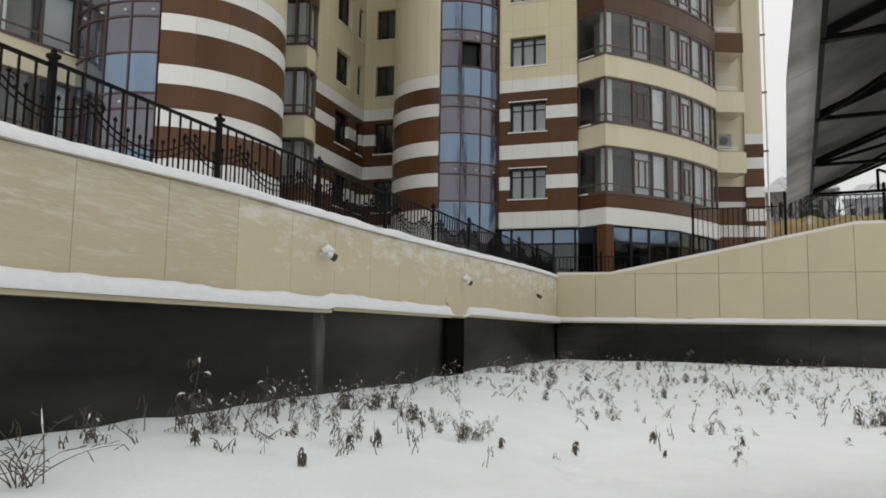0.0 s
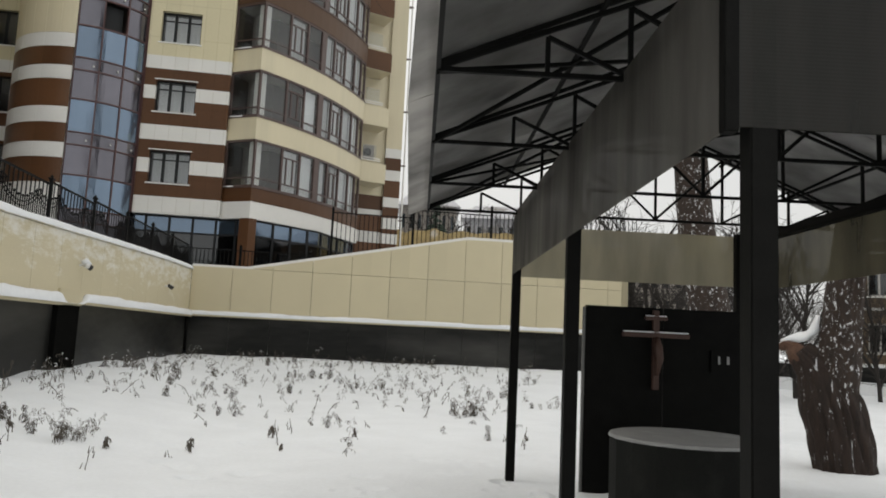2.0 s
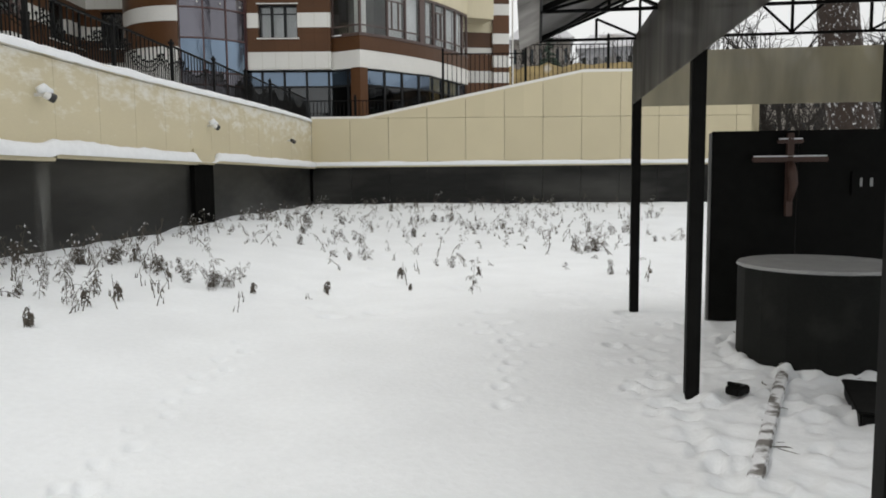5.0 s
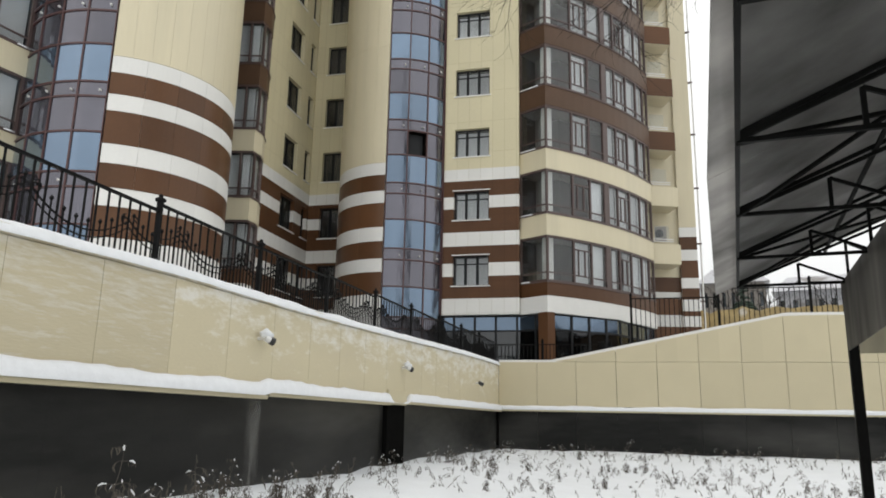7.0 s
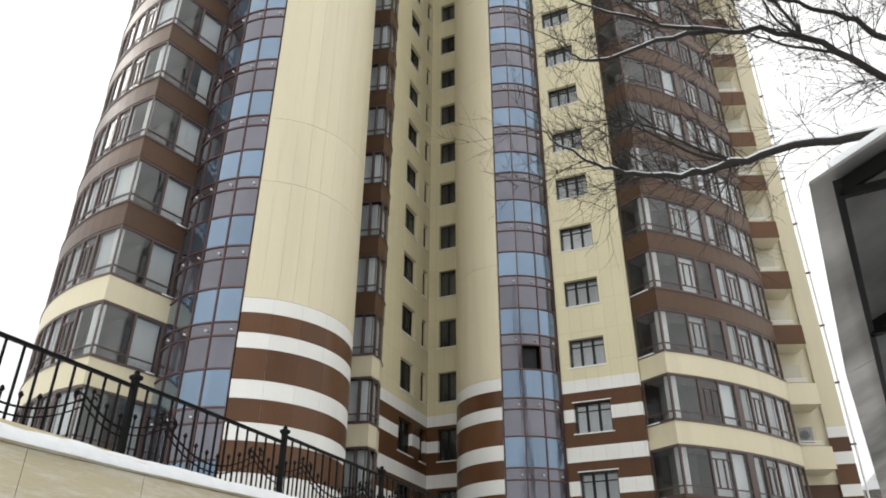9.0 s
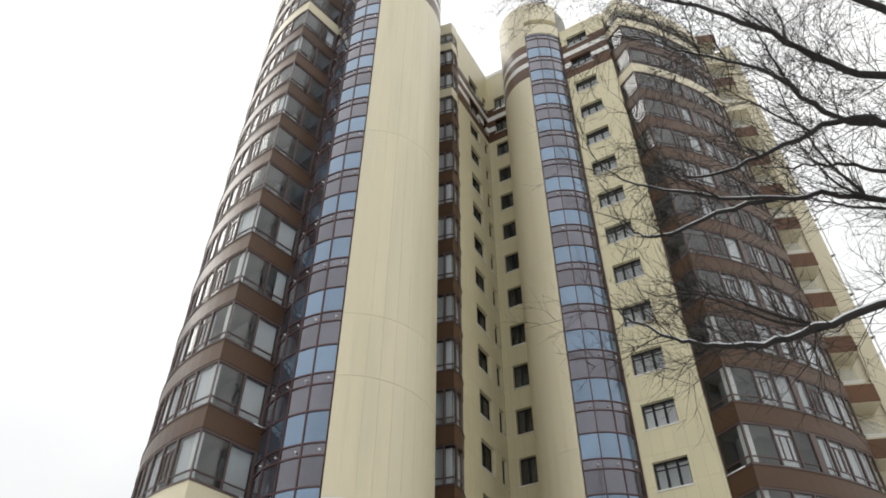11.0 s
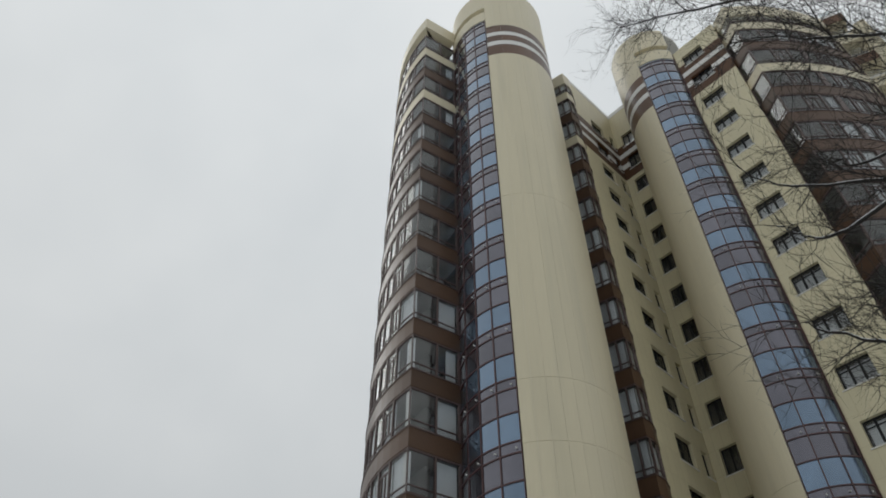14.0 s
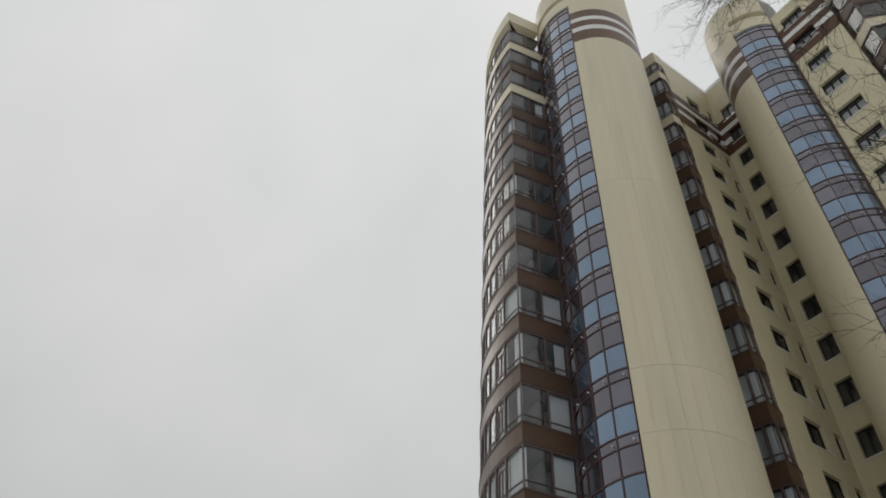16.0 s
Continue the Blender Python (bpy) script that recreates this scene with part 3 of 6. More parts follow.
def windowed_wall(p0, p1, wins, sill0, high, top, lights, stripes=True, curtain_every=1, foot=-1.0, low_k=0):
    """A clad wall with one window column for each (from, to), storey by storey."""
    d = (Vector(p1) - Vector(p0))
    holes = [(a, b, sill0 + k * STOREY, sill0 + k * STOREY + high) for a, b in wins for k in range(low_k, FLOORS)]
    if stripes:
        spans = [(-1.0, 4.94, M_BROWN)] + BANDS + [(12.25, 51.3, M_CREAM)] + TOP_BANDS + [(56.0, top, M_CREAM)]
    else:
        spans = [(foot, top, M_CREAM)]
    flat = {M_CREAM.name: M_CREAMWALL, M_BROWN.name: M_BROWNWALL, M_WHITE.name: M_WHITEWALL}
    spans = [(max(a, foot), b, flat[m.name]) for a, b, m in spans if b > foot + 0.05]
    for a, b, m in spans:
        # between the stripes of the windows' rows the wall is one cladding
        for pv, pf in pieces(*wall_cells(p0, p1, 0.3, a, b, holes)):
            put("wall_band", mesh("wall_band", pv, pf, m), tower)
    for a, b in wins:
        lib = flat_window("window", p0, d, a, b, sill0, sill0 + high, lights)
        for k in range(low_k, FLOORS):
            up = Matrix.Translation((0, 0, k * STOREY))
            w = put("window", lib[0], tower, up)
            for pane in lib[1]:
                put("pane", pane, w).visible_shadow = False
            put("sill", lib[2], w)
            if stripes and k < 2 and lights > 2:
                put("head_trim", lib[5], w, None, "white trim over the window")
            for bar in lib[4]:
                put("mullion", bar, w)
            if (k * 7 + int(a * 10)) % curtain_every == 0:
                put("curtain", lib[3], w)


RW0, RW1 = (-8.86, 34.57), (-5.05, 34.57)
windowed_wall(RW0, RW1, [(0.55, 2.32)], 6.35, 1.48, 58.4, 3, foot=4.94)
# dark trim where the flat front meets the glass
p = Vector(RW0)
put("corner_trim", ribbon("corner_trim", [p - Vector((0.04, 0)), p + Vector((0.04, 0))], 4.94, 58.3, 0.1, M_MULLION, 0.03), tower)
RL0, RL1 = (-17.35, 31.4), (-17.35, 37.3)
windowed_wall(RL0, RL1, [(2.4, 4.05), (4.98, 5.66)], 6.32, 1.76, 61.0, 2, curtain_every=99)
RR0, RR1 = (-17.35, 37.3), (-13.9, 37.3)
windowed_wall(RR0, RR1, [(0.68, 1.78)], 6.42, 1.74, 61.0, 2, curtain_every=99)


# bays
def bay(path, cuts, top, spandrels, posts=(), piers=(), clear=(), low=5.72, deep=1.55, draped=False, sashes=(), snowy=()):
    """A glazed bay stack: spandrel, framed panes and an inner room on each storey."""
    full = path.sub(0, path.length)
    length = path.length
    put("foot_band", ribbon("foot_band", full, 4.94, low, 0.3, M_WHITE, 0.02), tower)
    edges = [length * c for c in cuts]
    bits = [ribbon_data(full, 0, 0.09, 0.1, 0.0), ribbon_data(full, 2.1, 2.2, 0.1, 0.0), ribbon_data(full, 0.40, 0.46, 0.06, -0.02)]
    for s in edges:
        bits.append(ribbon_data(path.sub(max(0, s - 0.045), min(length, s + 0.045)), 0.09, 2.1, 0.12, 0.012))
    for a, b in piers:
        bits.append(ribbon_data(path.sub(length * a, length * b), 0.088, 2.102, 0.14, 0.02))
    gaps = [(a, b) for a, b in zip(edges, edges[1:]) if not any(p * length < (a + b) / 2 < q * length for p, q in piers)]
    for i in sashes:
        a, b = gaps[i]
        bits.append(ribbon_data(path.sub(a + 0.045, b - 0.045), 1.66, 1.72, 0.06, -0.018))
        for c in (0.26, 0.62):
            s = a + c * (b - a)
            bits.append(ribbon_data(path.sub(s - 0.03, s + 0.03), 0.46, 1.66, 0.06, -0.016))
    fr = mesh("bay_window", *bits[0], M_FRAME)
    bars = [mesh("mullion", *b, M_FRAME) for b in bits[1:]]
    panes = [mesh("pane", *ribbon_data(path.sub(a + 0.05, b - 0.05), 0.09, 2.1, 0.012, -0.05), M_GLASS) for a, b in gaps]
    whole = [mesh("curtain", *ribbon_data(path.sub(a + 0.06, b - 0.06), 0.12, 2.08, 0.02, -0.22), M_CURTAIN) for a, b in gaps]
    half = [mesh("curtain", *ribbon_data(path.sub(a + 0.06 + 0.45 * (b - a), b - 0.06), 0.12, 2.08, 0.02, -0.22), M_CURTAIN) for a, b in gaps]
    post_me = [mesh("inner_post", *ribbon_data(path.sub(length * a, length * b), 0.02, 2.15, 0.12, -o), M_ROOM) for a, b, o in posts]
    deck = mesh("bay_sill", *ribbon_data(full, -0.05, -0.005, 0.45, 0.07), M_FRAME)
    lid = mesh("bay_ceiling", *ribbon_data(full, 2.165, 2.192, deep - 0.16, -0.13), M_DIMLOGGIA)
    slab = {}
    for k in range(-1, FLOORS):
        z = 9.68 + k * STOREY
        if z + 2.2 > top:
            break
        m = spandrels.get(k, M_DIMBROWN if k > 1 else M_BROWN)
        hgt = 1.08 if k >= 0 else 0.68
        key = (m.name, hgt)
        if key not in slab:
            slab[key] = mesh("bay_spandrel", *ribbon_data(full, -hgt, -0.05, deep + 0.05, 0.03), m)
        up = Matrix.Translation((0, 0, z))
        put("bay_spandrel", slab[key], tower, up)
        put("bay_sill", deck, tower, up)
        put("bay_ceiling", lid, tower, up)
        w = put("bay_window", fr, tower, up)
        for me in post_me if k < 5 else ():
            put("inner_post", me, w, None, "pale post behind the glazing")
        for me in bars:
            put("mullion", me, w)
        r = random.Random(k * 13 + len(cuts))
        if k < 3 and snowy:
            put("sill_snow", mesh("sill_snow", *ribbon_data(path.sub(length * snowy[0], length * (snowy[1] + 0.02 * k)), -0.004, 0.05, 0.1, 0.085), M_SNOWCAP, True), tower, up, "small heap of snow on the bay sill")
        for i, pane in enumerate(panes):
            put("pane", pane, w).visible_shadow = False
            x = r.random()
            if i in clear:
                continue
            if x < (0.68 if k < 6 else 0.16) or draped:
                put("curtain", whole[i], w)
            elif x < (0.84 if k < 6 else 0.26):
                put("curtain", half[i], w)
    put("bay_back_wall", ribbon("bay_back_wall", full, 4.9, top - 0.3, 0.2, M_DIMLOGGIA, -deep), tower)
    put("bay_parapet", ribbon("bay_parapet", full, 9.68 + (k - 1) * STOREY + 2.2 if k < FLOORS - 1 else top - 1.6, top, deep, M_CREAM, 0.03), tower)


def bez(a, c, b, n=14):
    a, c, b = Vector(a), Vector(c), Vector(b)
    return [tuple(a * (1 - t) ** 2 + c * 2 * t * (1 - t) + b * t * t) for t in [i / n for i in range(n + 1)]]


UPPER = {0: M_CREAM, 1: M_CREAM, 12: M_CREAM, 14: M_CREAM}
bayr = Path([(-5.08, 34.9)] + bez((-3.68, 34.08), (-0.45, 36.7), (1.34, 40.9)))
bay(bayr, [0.006, 0.165, 0.316, 0.429, 0.534, 0.561, 0.639, 0.744, 0.852, 0.935, 0.994],
    58.5, UPPER, [(0.118, 0.142, 0.2), (0.186, 0.21, 0.22)], [(0.531, 0.563)], (0, 1), sashes=(2, 5), snowy=(0.01, 0.08))
bayl = Path(bez((-29.9, 22.2), (-26.4, 18.0), (-21.66, 17.9)) + [(-21.1, 20.6)])
bay(bayl, [0.006, 0.12, 0.2, 0.28, 0.36, 0.44, 0.51, 0.584, 0.664, 0.775, 0.892, 0.994],
    60.9, UPPER, [(0.735, 0.755, 0.16)], (), (9,), sashes=(7,), snowy=(0.96, 0.99))
bayc = Path([(-18.3, 28.8), (-16.52, 29.2), (-16.5, 29.9), (-16.75, 30.6), (-17.3, 31.4)])
bay(bayc, [0.01, 0.3, 0.49, 0.66, 0.82, 0.99], 58.6, UPPER, deep=0.45, draped=True)

# ground storey glazing under the bay and the front
low = Path([(-9.3, 34.9), (-5.1, 35.05), (-3.68, 34.35), (-0.6, 37.0), (1.2, 41.0)])
cuts = [low.length * i / 14 for i in range(15)]
bits = [ribbon_data(low.sub(0, low.length), z, z + 0.08, 0.12, 0.0) for z in (0.9, 4.16, 4.86)]
for s in cuts:
    bits.append(ribbon_data(low.sub(max(0, s - 0.05), min(low.length, s + 0.05)), 0.9, 4.9, 0.14, 0.01))
shop = put("ground_floor_glazing", mesh("ground_floor_glazing", *join(bits), M_DARKFRAME), tower, None, "dark-framed ground floor glazing")
for a, b in zip(cuts, cuts[1:]):
    for z0, z1, m in ((0.98, 4.16, M_BLUEGLASS), (4.24, 4.86, M_BLUE)):
        put("pane", mesh("pane", *ribbon_data(low.sub(a + 0.05, b - 0.05), z0, z1, 0.015, -0.04), m), shop)
put("ground_floor_back", ribbon("ground_floor_back", low.sub(0, low.length), -1, 4.9, 0.2, M_DIMROOM, -3.0), tower)
for a, b in ((1.9, 2.2), (2.75, 3.1), (5.9, 6.2)):
    put("curtain", mesh("curtain", *ribbon_data(low.sub(a, b), 1.0, 4.1, 0.03, -0.3), M_CURTAIN), shop, None, "pale curtain behind the ground floor glass")
put("ground_floor_pier", ribbon("ground_floor_pier", [Vector((-4.1, 34.3)), Vector((-3.68, 34.05)), Vector((-3.4, 34.3))], -1, 4.94, 0.3, M_BROWN, 0.05), tower)

# side wall to the right with its open balconies
SW = Path([(1.34, 41.25), (2.0, 41.5), (2.80, 41.8)])
for k in range(0, FLOORS):
    z = 9.68 + k * STOREY
    b = put("side_balcony", ribbon("side_balcony", SW.sub(0, SW.length), z - 1.12, z - 0.02, 0.12, UPPER.get(k, M_BROWN), 0.03), tower, None, "small open side balcony")
    for zz in (0.1, 0.22):
        put("balcony_rail", ribbon("balcony_rail", SW.sub(0, SW.length * 0.75), z + zz, z + zz + 0.045, 0.04, M_SILL, 0.02), b)
    put("balcony_floor", ribbon("balcony_floor", SW.sub(0, SW.length), z - 1.14, z - 1.0, 1.4, M_CREAM, 0.0), b)
    put("balcony_glass", ribbon("balcony_glass", SW.sub(SW.length * 0.06, SW.length * 0.6), z + 0.27, z + 1.0, 0.012, M_GLASS, 0.0), b).visible_shadow = False
RECESS = [Vector((0.9, 42.8)), Vector((3.1, 43.3))]
END0, END1 = Vector((2.84, 43.0)), Vector((3.78, 43.1))
for a, b, m in ((-1, 5.32, M_BROWN), (5.32, 5.97, M_WHITE), (5.97, 6.9, M_BROWN), (6.9, 7.26, M_WHITE), (7.26, 8.1, M_BROWN), (8.1, 58.0, M_CREAM)):
    put("side_recess_wall", ribbon("side_recess_wall", RECESS, a, b - 0.006, 0.3, m), tower)
for a, b, m in ((-1, 5.3, M_BROWN), (5.3, 5.88, M_WHITE), (5.88, 6.16, M_BROWN), (6.16, 6.81, M_WHITE), (6.81, 7.45, M_BROWN), (7.45, 8.03, M_WHITE),
                (8.03, 9.03, M_BROWN), (9.03, 9.65, M_WHITE), (9.65, 10.39, M_BROWN), (10.39, 10.95, M_WHITE), (10.95, 58.2, M_CREAM)):
    put("end_wall_band", ribbon("end_wall_band", [END0, END1], a, b - 0.006, 0.3, m), tower)
put("end_wall_return", ribbon("end_wall_return", [END1 + Vector((0, 0.31)), END1 + Vector((-0.05, 2.2))], -1, 58.1, 0.3, M_CREAM), tower)
pipe_end = put("downpipe", mesh("downpipe", *tube_data([(3.98, 43.2, -1), (3.98, 43.2, 57.5)], 0.05, 8), M_SILL), tower, None, "pale downpipe at the tower's edge")
for k in range(0, 17):
    put("pipe_clamp", mesh("pipe_clamp", *box_data(3.74, 4.05, 43.12, 43.28, 3.4 + k * STOREY, 3.47 + k * STOREY), M_FRAME), pipe_end)
ac = put("air_conditioner", bevel_box("air_conditioner", 1.48, 2.1, 41.85, 42.15, 9.95, 10.75, M_HOUSE, 0.03), tower, None, "pale air conditioner box on a balcony")
put("fan_grille", mesh("fan_grille", *tube_data([(1.72, 41.85, 10.36), (1.72, 41.83, 10.36)], [0.23, 0.21], 20), M_DARKFRAME), ac)
# body, roof and hidden sides
core = [(-19.4, 39.4), (-13.5, 39.4), (-11.0, 39.0), (-5.0, 36.6), (-3.2, 36.0), (-0.8, 39.5), (0.6, 43.6), (3.4, 45.0), (3.4, 58), (-30, 58), (-30, 24), (-24.5, 20.5), (-21.5, 22.5), (-19.6, 27.5), (-19.4, 32)]
nc = len(core)
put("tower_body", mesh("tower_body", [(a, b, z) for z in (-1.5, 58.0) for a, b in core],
    [tuple(range(nc, 2 * nc))[::-1], tuple(range(nc))] + [(i, i + nc, (i + 1) % nc + nc, (i + 1) % nc) for i in range(nc)], M_DIMROOM), tower)
for name, q in (("recess_roof", (-19.7, -17.4, 31.3, 39.6, 59.2, 59.5)), ("recess_roof", (-17.38, -13.6, 37.4, 39.6, 59.2, 59.5)), ("front_roof", (-9.2, -4.6, 34.75, 39.6, 58.05, 58.3))):
    put(name, mesh(name, *box_data(*q), M_SILL), tower)
put("recess_parapet", ribbon("recess_parapet", [Vector((-17.36, 31.4)), Vector((-17.36, 37.31)), Vector((-13.9, 37.31))], 61.0, 61.5, 0.4, M_SILL, 0.04), tower)

# ---- yard: ground, retaining walls ----
LW0, LW1 = Vector((-6.75, -8.0)), Vector((-5.5, 31.57))   # tower axes
RWA, RWB = Vector((-5.5, 31.57)), Vector((17.5, 31.57))
CB, SB = math.cos(radians(18.5)), math.sin(radians(18.5))


def to_uv(x, y):
    return CB * x - SB * y, SB * x + CB * y


def to_xy(u, v):
    return CB * u + SB * v, -SB * u + CB * v


def smooth(a, b, x):
    t = min(max((x - a) / (b - a), 0), 1)
    return t * t * (3 - 2 * t)


def ground_z(x, y):
    u, v = to_uv(x, y)
    left = u - (-5.5 - 1.25 * (31.57 - v) / 39.57)
    far = 31.57 - v
    rise = 0.5 * max(1 - smooth(1.0, 5.2, left), 1 - smooth(2.5, 12.0, far) if u < 16 else 0)
    lump = 0.10 * noise.noise(Vector((x * 0.35, y * 0.35, 3.1))) + 0.04 * noise.noise(Vector((x * 1.3, y * 1.3, 7.7)))
    near = smooth(1.5, 7, math.hypot(x, y))
    return rise + lump * (0.25 + 0.75 * near) * (0.4 + rise * 1.4) - 0.02


def trail(x0, y0, x1, y1, n, gap, seed):
    """A line of footprints, left and right of its course."""
    r = random.Random(seed)
    d = Vector((x1 - x0, y1 - y0)).normalized()
    return [(x0 + (x1 - x0) * i / n + d.y * gap * (-1) ** i + r.uniform(-.04, .04), y0 + (y1 - y0) * i / n - d.x * gap * (-1) ** i + r.uniform(-.04, .04), r.uniform(0.04, 0.065), r.uniform(0.025, 0.045)) for i in range(n + 1)]


DENTS = trail(0.5, 7.2, -0.6, 4.1, 11, 0.05, 1) + trail(-0.6, 4.1, -1.0, 3.2, 3, 0.05, 9) + trail(2.85, 6.55, 2.1, 4.7, 8, 0.045, 2) + trail(2.9, 7.5, 3.0, 6.4, 5, 0.1, 3)
dr = random.Random(5)
for i in range(420):
    a, b = dr.uniform(0.7, 4.6), dr.uniform(2.2, 8.6)
    DENTS.append((0.9023 * a + 0.4311 * b, -0.4311 * a + 0.9023 * b, dr.uniform(0.04, 0.1), dr.uniform(0.015, 0.05) * (1 if i % 3 else -0.7)))
# clods of snow pushed against the well
for i in range(46):
    a = dr.uniform(0, 6.28)
    DENTS.append((5.31 + (0.72 + dr.uniform(-0.02, 0.1)) * math.sin(a), 5.22 + (0.72 + dr.uniform(-0.02, 0.1)) * math.cos(a), dr.uniform(0.05, 0.1), -dr.uniform(0.01, 0.03)))
for _ in range(130):
    DENTS.append((dr.uniform(-5, 14), dr.uniform(7, 22), dr.uniform(0.08, 0.2), dr.uniform(0.015, 0.045)))
for _ in range(150):
    DENTS.append((dr.uniform(4.5, 13), dr.uniform(2.0, 9.5), dr.uniform(0.04, 0.12), dr.uniform(0.012, 0.04)))
gv, gf = [], []
rings = [0.6 + 0.12 * i for i in range(0, 12)] + [2.05 + 0.055 * i for i in range(0, 130)] + [9.25 + 0.12 * i for i in range(1, 60)] + [16.4 + 0.35 * i for i in range(1, 58)] + [37, 40, 46, 54, 66, 85, 120, 200, 400, 900, 2500]
ANG = [radians(-80 + 0.27 * i) for i in range(592)] + [radians(80 + 200 * i / 70) for i in range(70)]
SEG = len(ANG)
gx, gy = [], []
for r in rings:
    for j in range(SEG):
        a = ANG[j]
        gx.append(r * math.sin(a))
        gy.append(r * math.cos(a))
gz = [ground_z(x, y) if x * x + y * y < 2000 else 0.0 for x, y in zip(gx, gy)]
ax_, ay_, az_ = np.array(gx), np.array(gy), np.array(gz)
for dx, dy, dr_, dd in DENTS:
    q = ((ax_ - dx) ** 2 + (ay_ - dy) ** 2) / dr_ ** 2
    near = q < 9
    az_[near] -= dd * np.exp(-q[near] ** 2) - 0.35 * dd * np.exp(-(np.sqrt(q[near]) - 1.6) ** 2 * 3)
gv = list(zip(ax_.tolist(), ay_.tolist(), az_.tolist()))
gv.append((0.0, 0.0, ground_z(0, 0)))
gf = [(len(gv) - 1, j, (j + 1) % SEG) for j in range(SEG)]
for i in range(len(rings) - 1):
    for j in range(SEG):
        a, b = i * SEG + j, i * SEG + (j + 1) % SEG
        gf.append((a, a + SEG, b + SEG, b))
ground = put("ground", mesh("ground", gv, gf, M_SNOW, True))
tagged(ground, "snow-covered ground with low drifts and footprints", "ground", kind="structure")

wall_l = thing("wall_left", "beige panelled retaining wall over a black stone base", "wall", TB, kind="structure")
wall_r = thing("wall_far", "beige panelled retaining wall with a rising top", "wall", TB, kind="structure")


def along(p, q, s):
    d = (q - p).normalized()
    return p + d * s


L_LEN = (LW1 - LW0).length


def left_top(s):
    return 1.90 + 0.15 * smooth(12, 18, s) + 0.4 * smooth(18, L_LEN, s)


def ledge_l(s):
    return 0.35 if s < 19.73 else (0.40 if s < 27.28 else 0.46)


# black stone base slabs
pw = 1.9
n = int(L_LEN / pw)
for i in range(n + 1):
    a, b = i * pw, min((i + 1) * pw, L_LEN)
    if b - a < 0.2:
        continue
    z = ledge_l((a + b) / 2)
    put("base_slab", ribbon("base_slab", [along(LW0, LW1, a + 0.0005), along(LW0, LW1, b - 0.0005)], -2.2, z, 0.2, M_BLACKSTONE, -0.10), wall_l)
s = -0.26
PANEL = 1.45
k = 0
while s < L_LEN - 0.1:
    e = min(s + PANEL, L_LEN)
    z0 = ledge_l((s + e) / 2) + 0.05
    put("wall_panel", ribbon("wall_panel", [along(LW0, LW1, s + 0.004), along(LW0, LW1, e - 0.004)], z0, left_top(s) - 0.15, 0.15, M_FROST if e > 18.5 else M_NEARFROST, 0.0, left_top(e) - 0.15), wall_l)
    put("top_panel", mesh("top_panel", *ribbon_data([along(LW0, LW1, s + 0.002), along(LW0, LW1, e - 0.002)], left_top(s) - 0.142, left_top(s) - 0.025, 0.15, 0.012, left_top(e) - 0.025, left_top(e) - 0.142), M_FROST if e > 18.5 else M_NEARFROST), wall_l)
    s, k = e, k + 1
for a, b in ((0, 12), (12, 15), (15, 18), (18, 25), (25, 32), (32, L_LEN)):
    q0, q1 = along(LW0, LW1, a), along(LW0, LW1, b)
    put("coping", ribbon("coping", [q0, q1], left_top(a) - 0.06, left_top(a) - 0.015, 0.5, M_BEIGE, -0.04, left_top(b) - 0.015), wall_l)
put("wall_backing", ribbon("wall_backing", [LW0, LW1], -2.2, 2.0, 0.5, M_BEIGE, -0.16), wall_l)


def drift(name, p, q, zf, base_h, width, parent, seed, tall=None, skip=(), step=0.25):
    """A rounded snow cushion lying along a ledge from p to q."""
    length = (q - p).length
    d = (q - p).normalized()
    nn = Vector((d.y, -d.x))
    prof = [(-0.02, 0.0), (0.0, 0.35), (0.2, 0.82), (0.5, 1.0), (0.8, 0.95), (1.0, 0.8), (1.0, 0.0)]
    v, f = [], []
    m = len(prof)
    cnt = int(length / step)
    for i in range(cnt + 1):
        s = length * i / cnt
        h = base_h * (1 + 0.2 * noise.noise(Vector((s * 0.8, seed, 0))) + 0.15 * noise.noise(Vector((s * 3.1, seed, 4))))
        if any(a < s < b for a, b in skip):
            h = 0.01
        w = width * (1 + 0.15 * noise.noise(Vector((s * 1.1, seed, 9))))
        c = p + d * s
        for a, b in prof:
            o = c + nn * (w * (0.5 - a) + width * 0.5)
            v.append((o.x, o.y, zf(s) + b * h))
    for i in range(cnt):
        for j in range(m - 1):
            a = i * m + j
            f.append((a, a + m, a + m + 1, a + 1))
    f += [tuple(range(m)), tuple(range(cnt * m + m - 1, cnt * m - 1, -1))]
    return put(name, mesh(name, v, f, M_SNOWCAP, True), parent)


put("ledge", ribbon("ledge", [LW0, along(LW0, LW1, 19.73)], 0.29, 0.35, 0.2, M_BEIGE, 0.14), wall_l)
put("ledge", ribbon("ledge", [along(LW0, LW1, 19.78), along(LW0, LW1, 25.90)], 0.34, 0.40, 0.2, M_BEIGE, 0.14), wall_l)
put("ledge", ribbon("ledge", [along(LW0, LW1, 27.33), LW1], 0.40, 0.46, 0.2, M_BEIGE, 0.14), wall_l)
drift("ledge_snow", LW0, LW1, ledge_l, 0.22, 0.18, wall_l, 1.3, skip=((25.85, 27.38),))
streak = [along(LW0, LW1, 19.46), along(LW0, LW1, 19.96)]
put("lime_streak", ribbon("lime_streak", streak, -1.5, 0.3, 0.01, M_STREAK, -0.088), wall_l, None, "pale lime streak down the black stone")
put("pilaster", ribbon("pilaster", [along(LW0, LW1, 25.95), along(LW0, LW1, 27.28)], -2.2, 0.36, 0.3, M_PILASTER, 0.02), wall_l)
put("pilaster_head", ribbon("pilaster_head", [along(LW0, LW1, 25.90), along(LW0, LW1, 27.33)], 0.36, 0.72, 0.3, M_BEIGE, 0.05), wall_l)
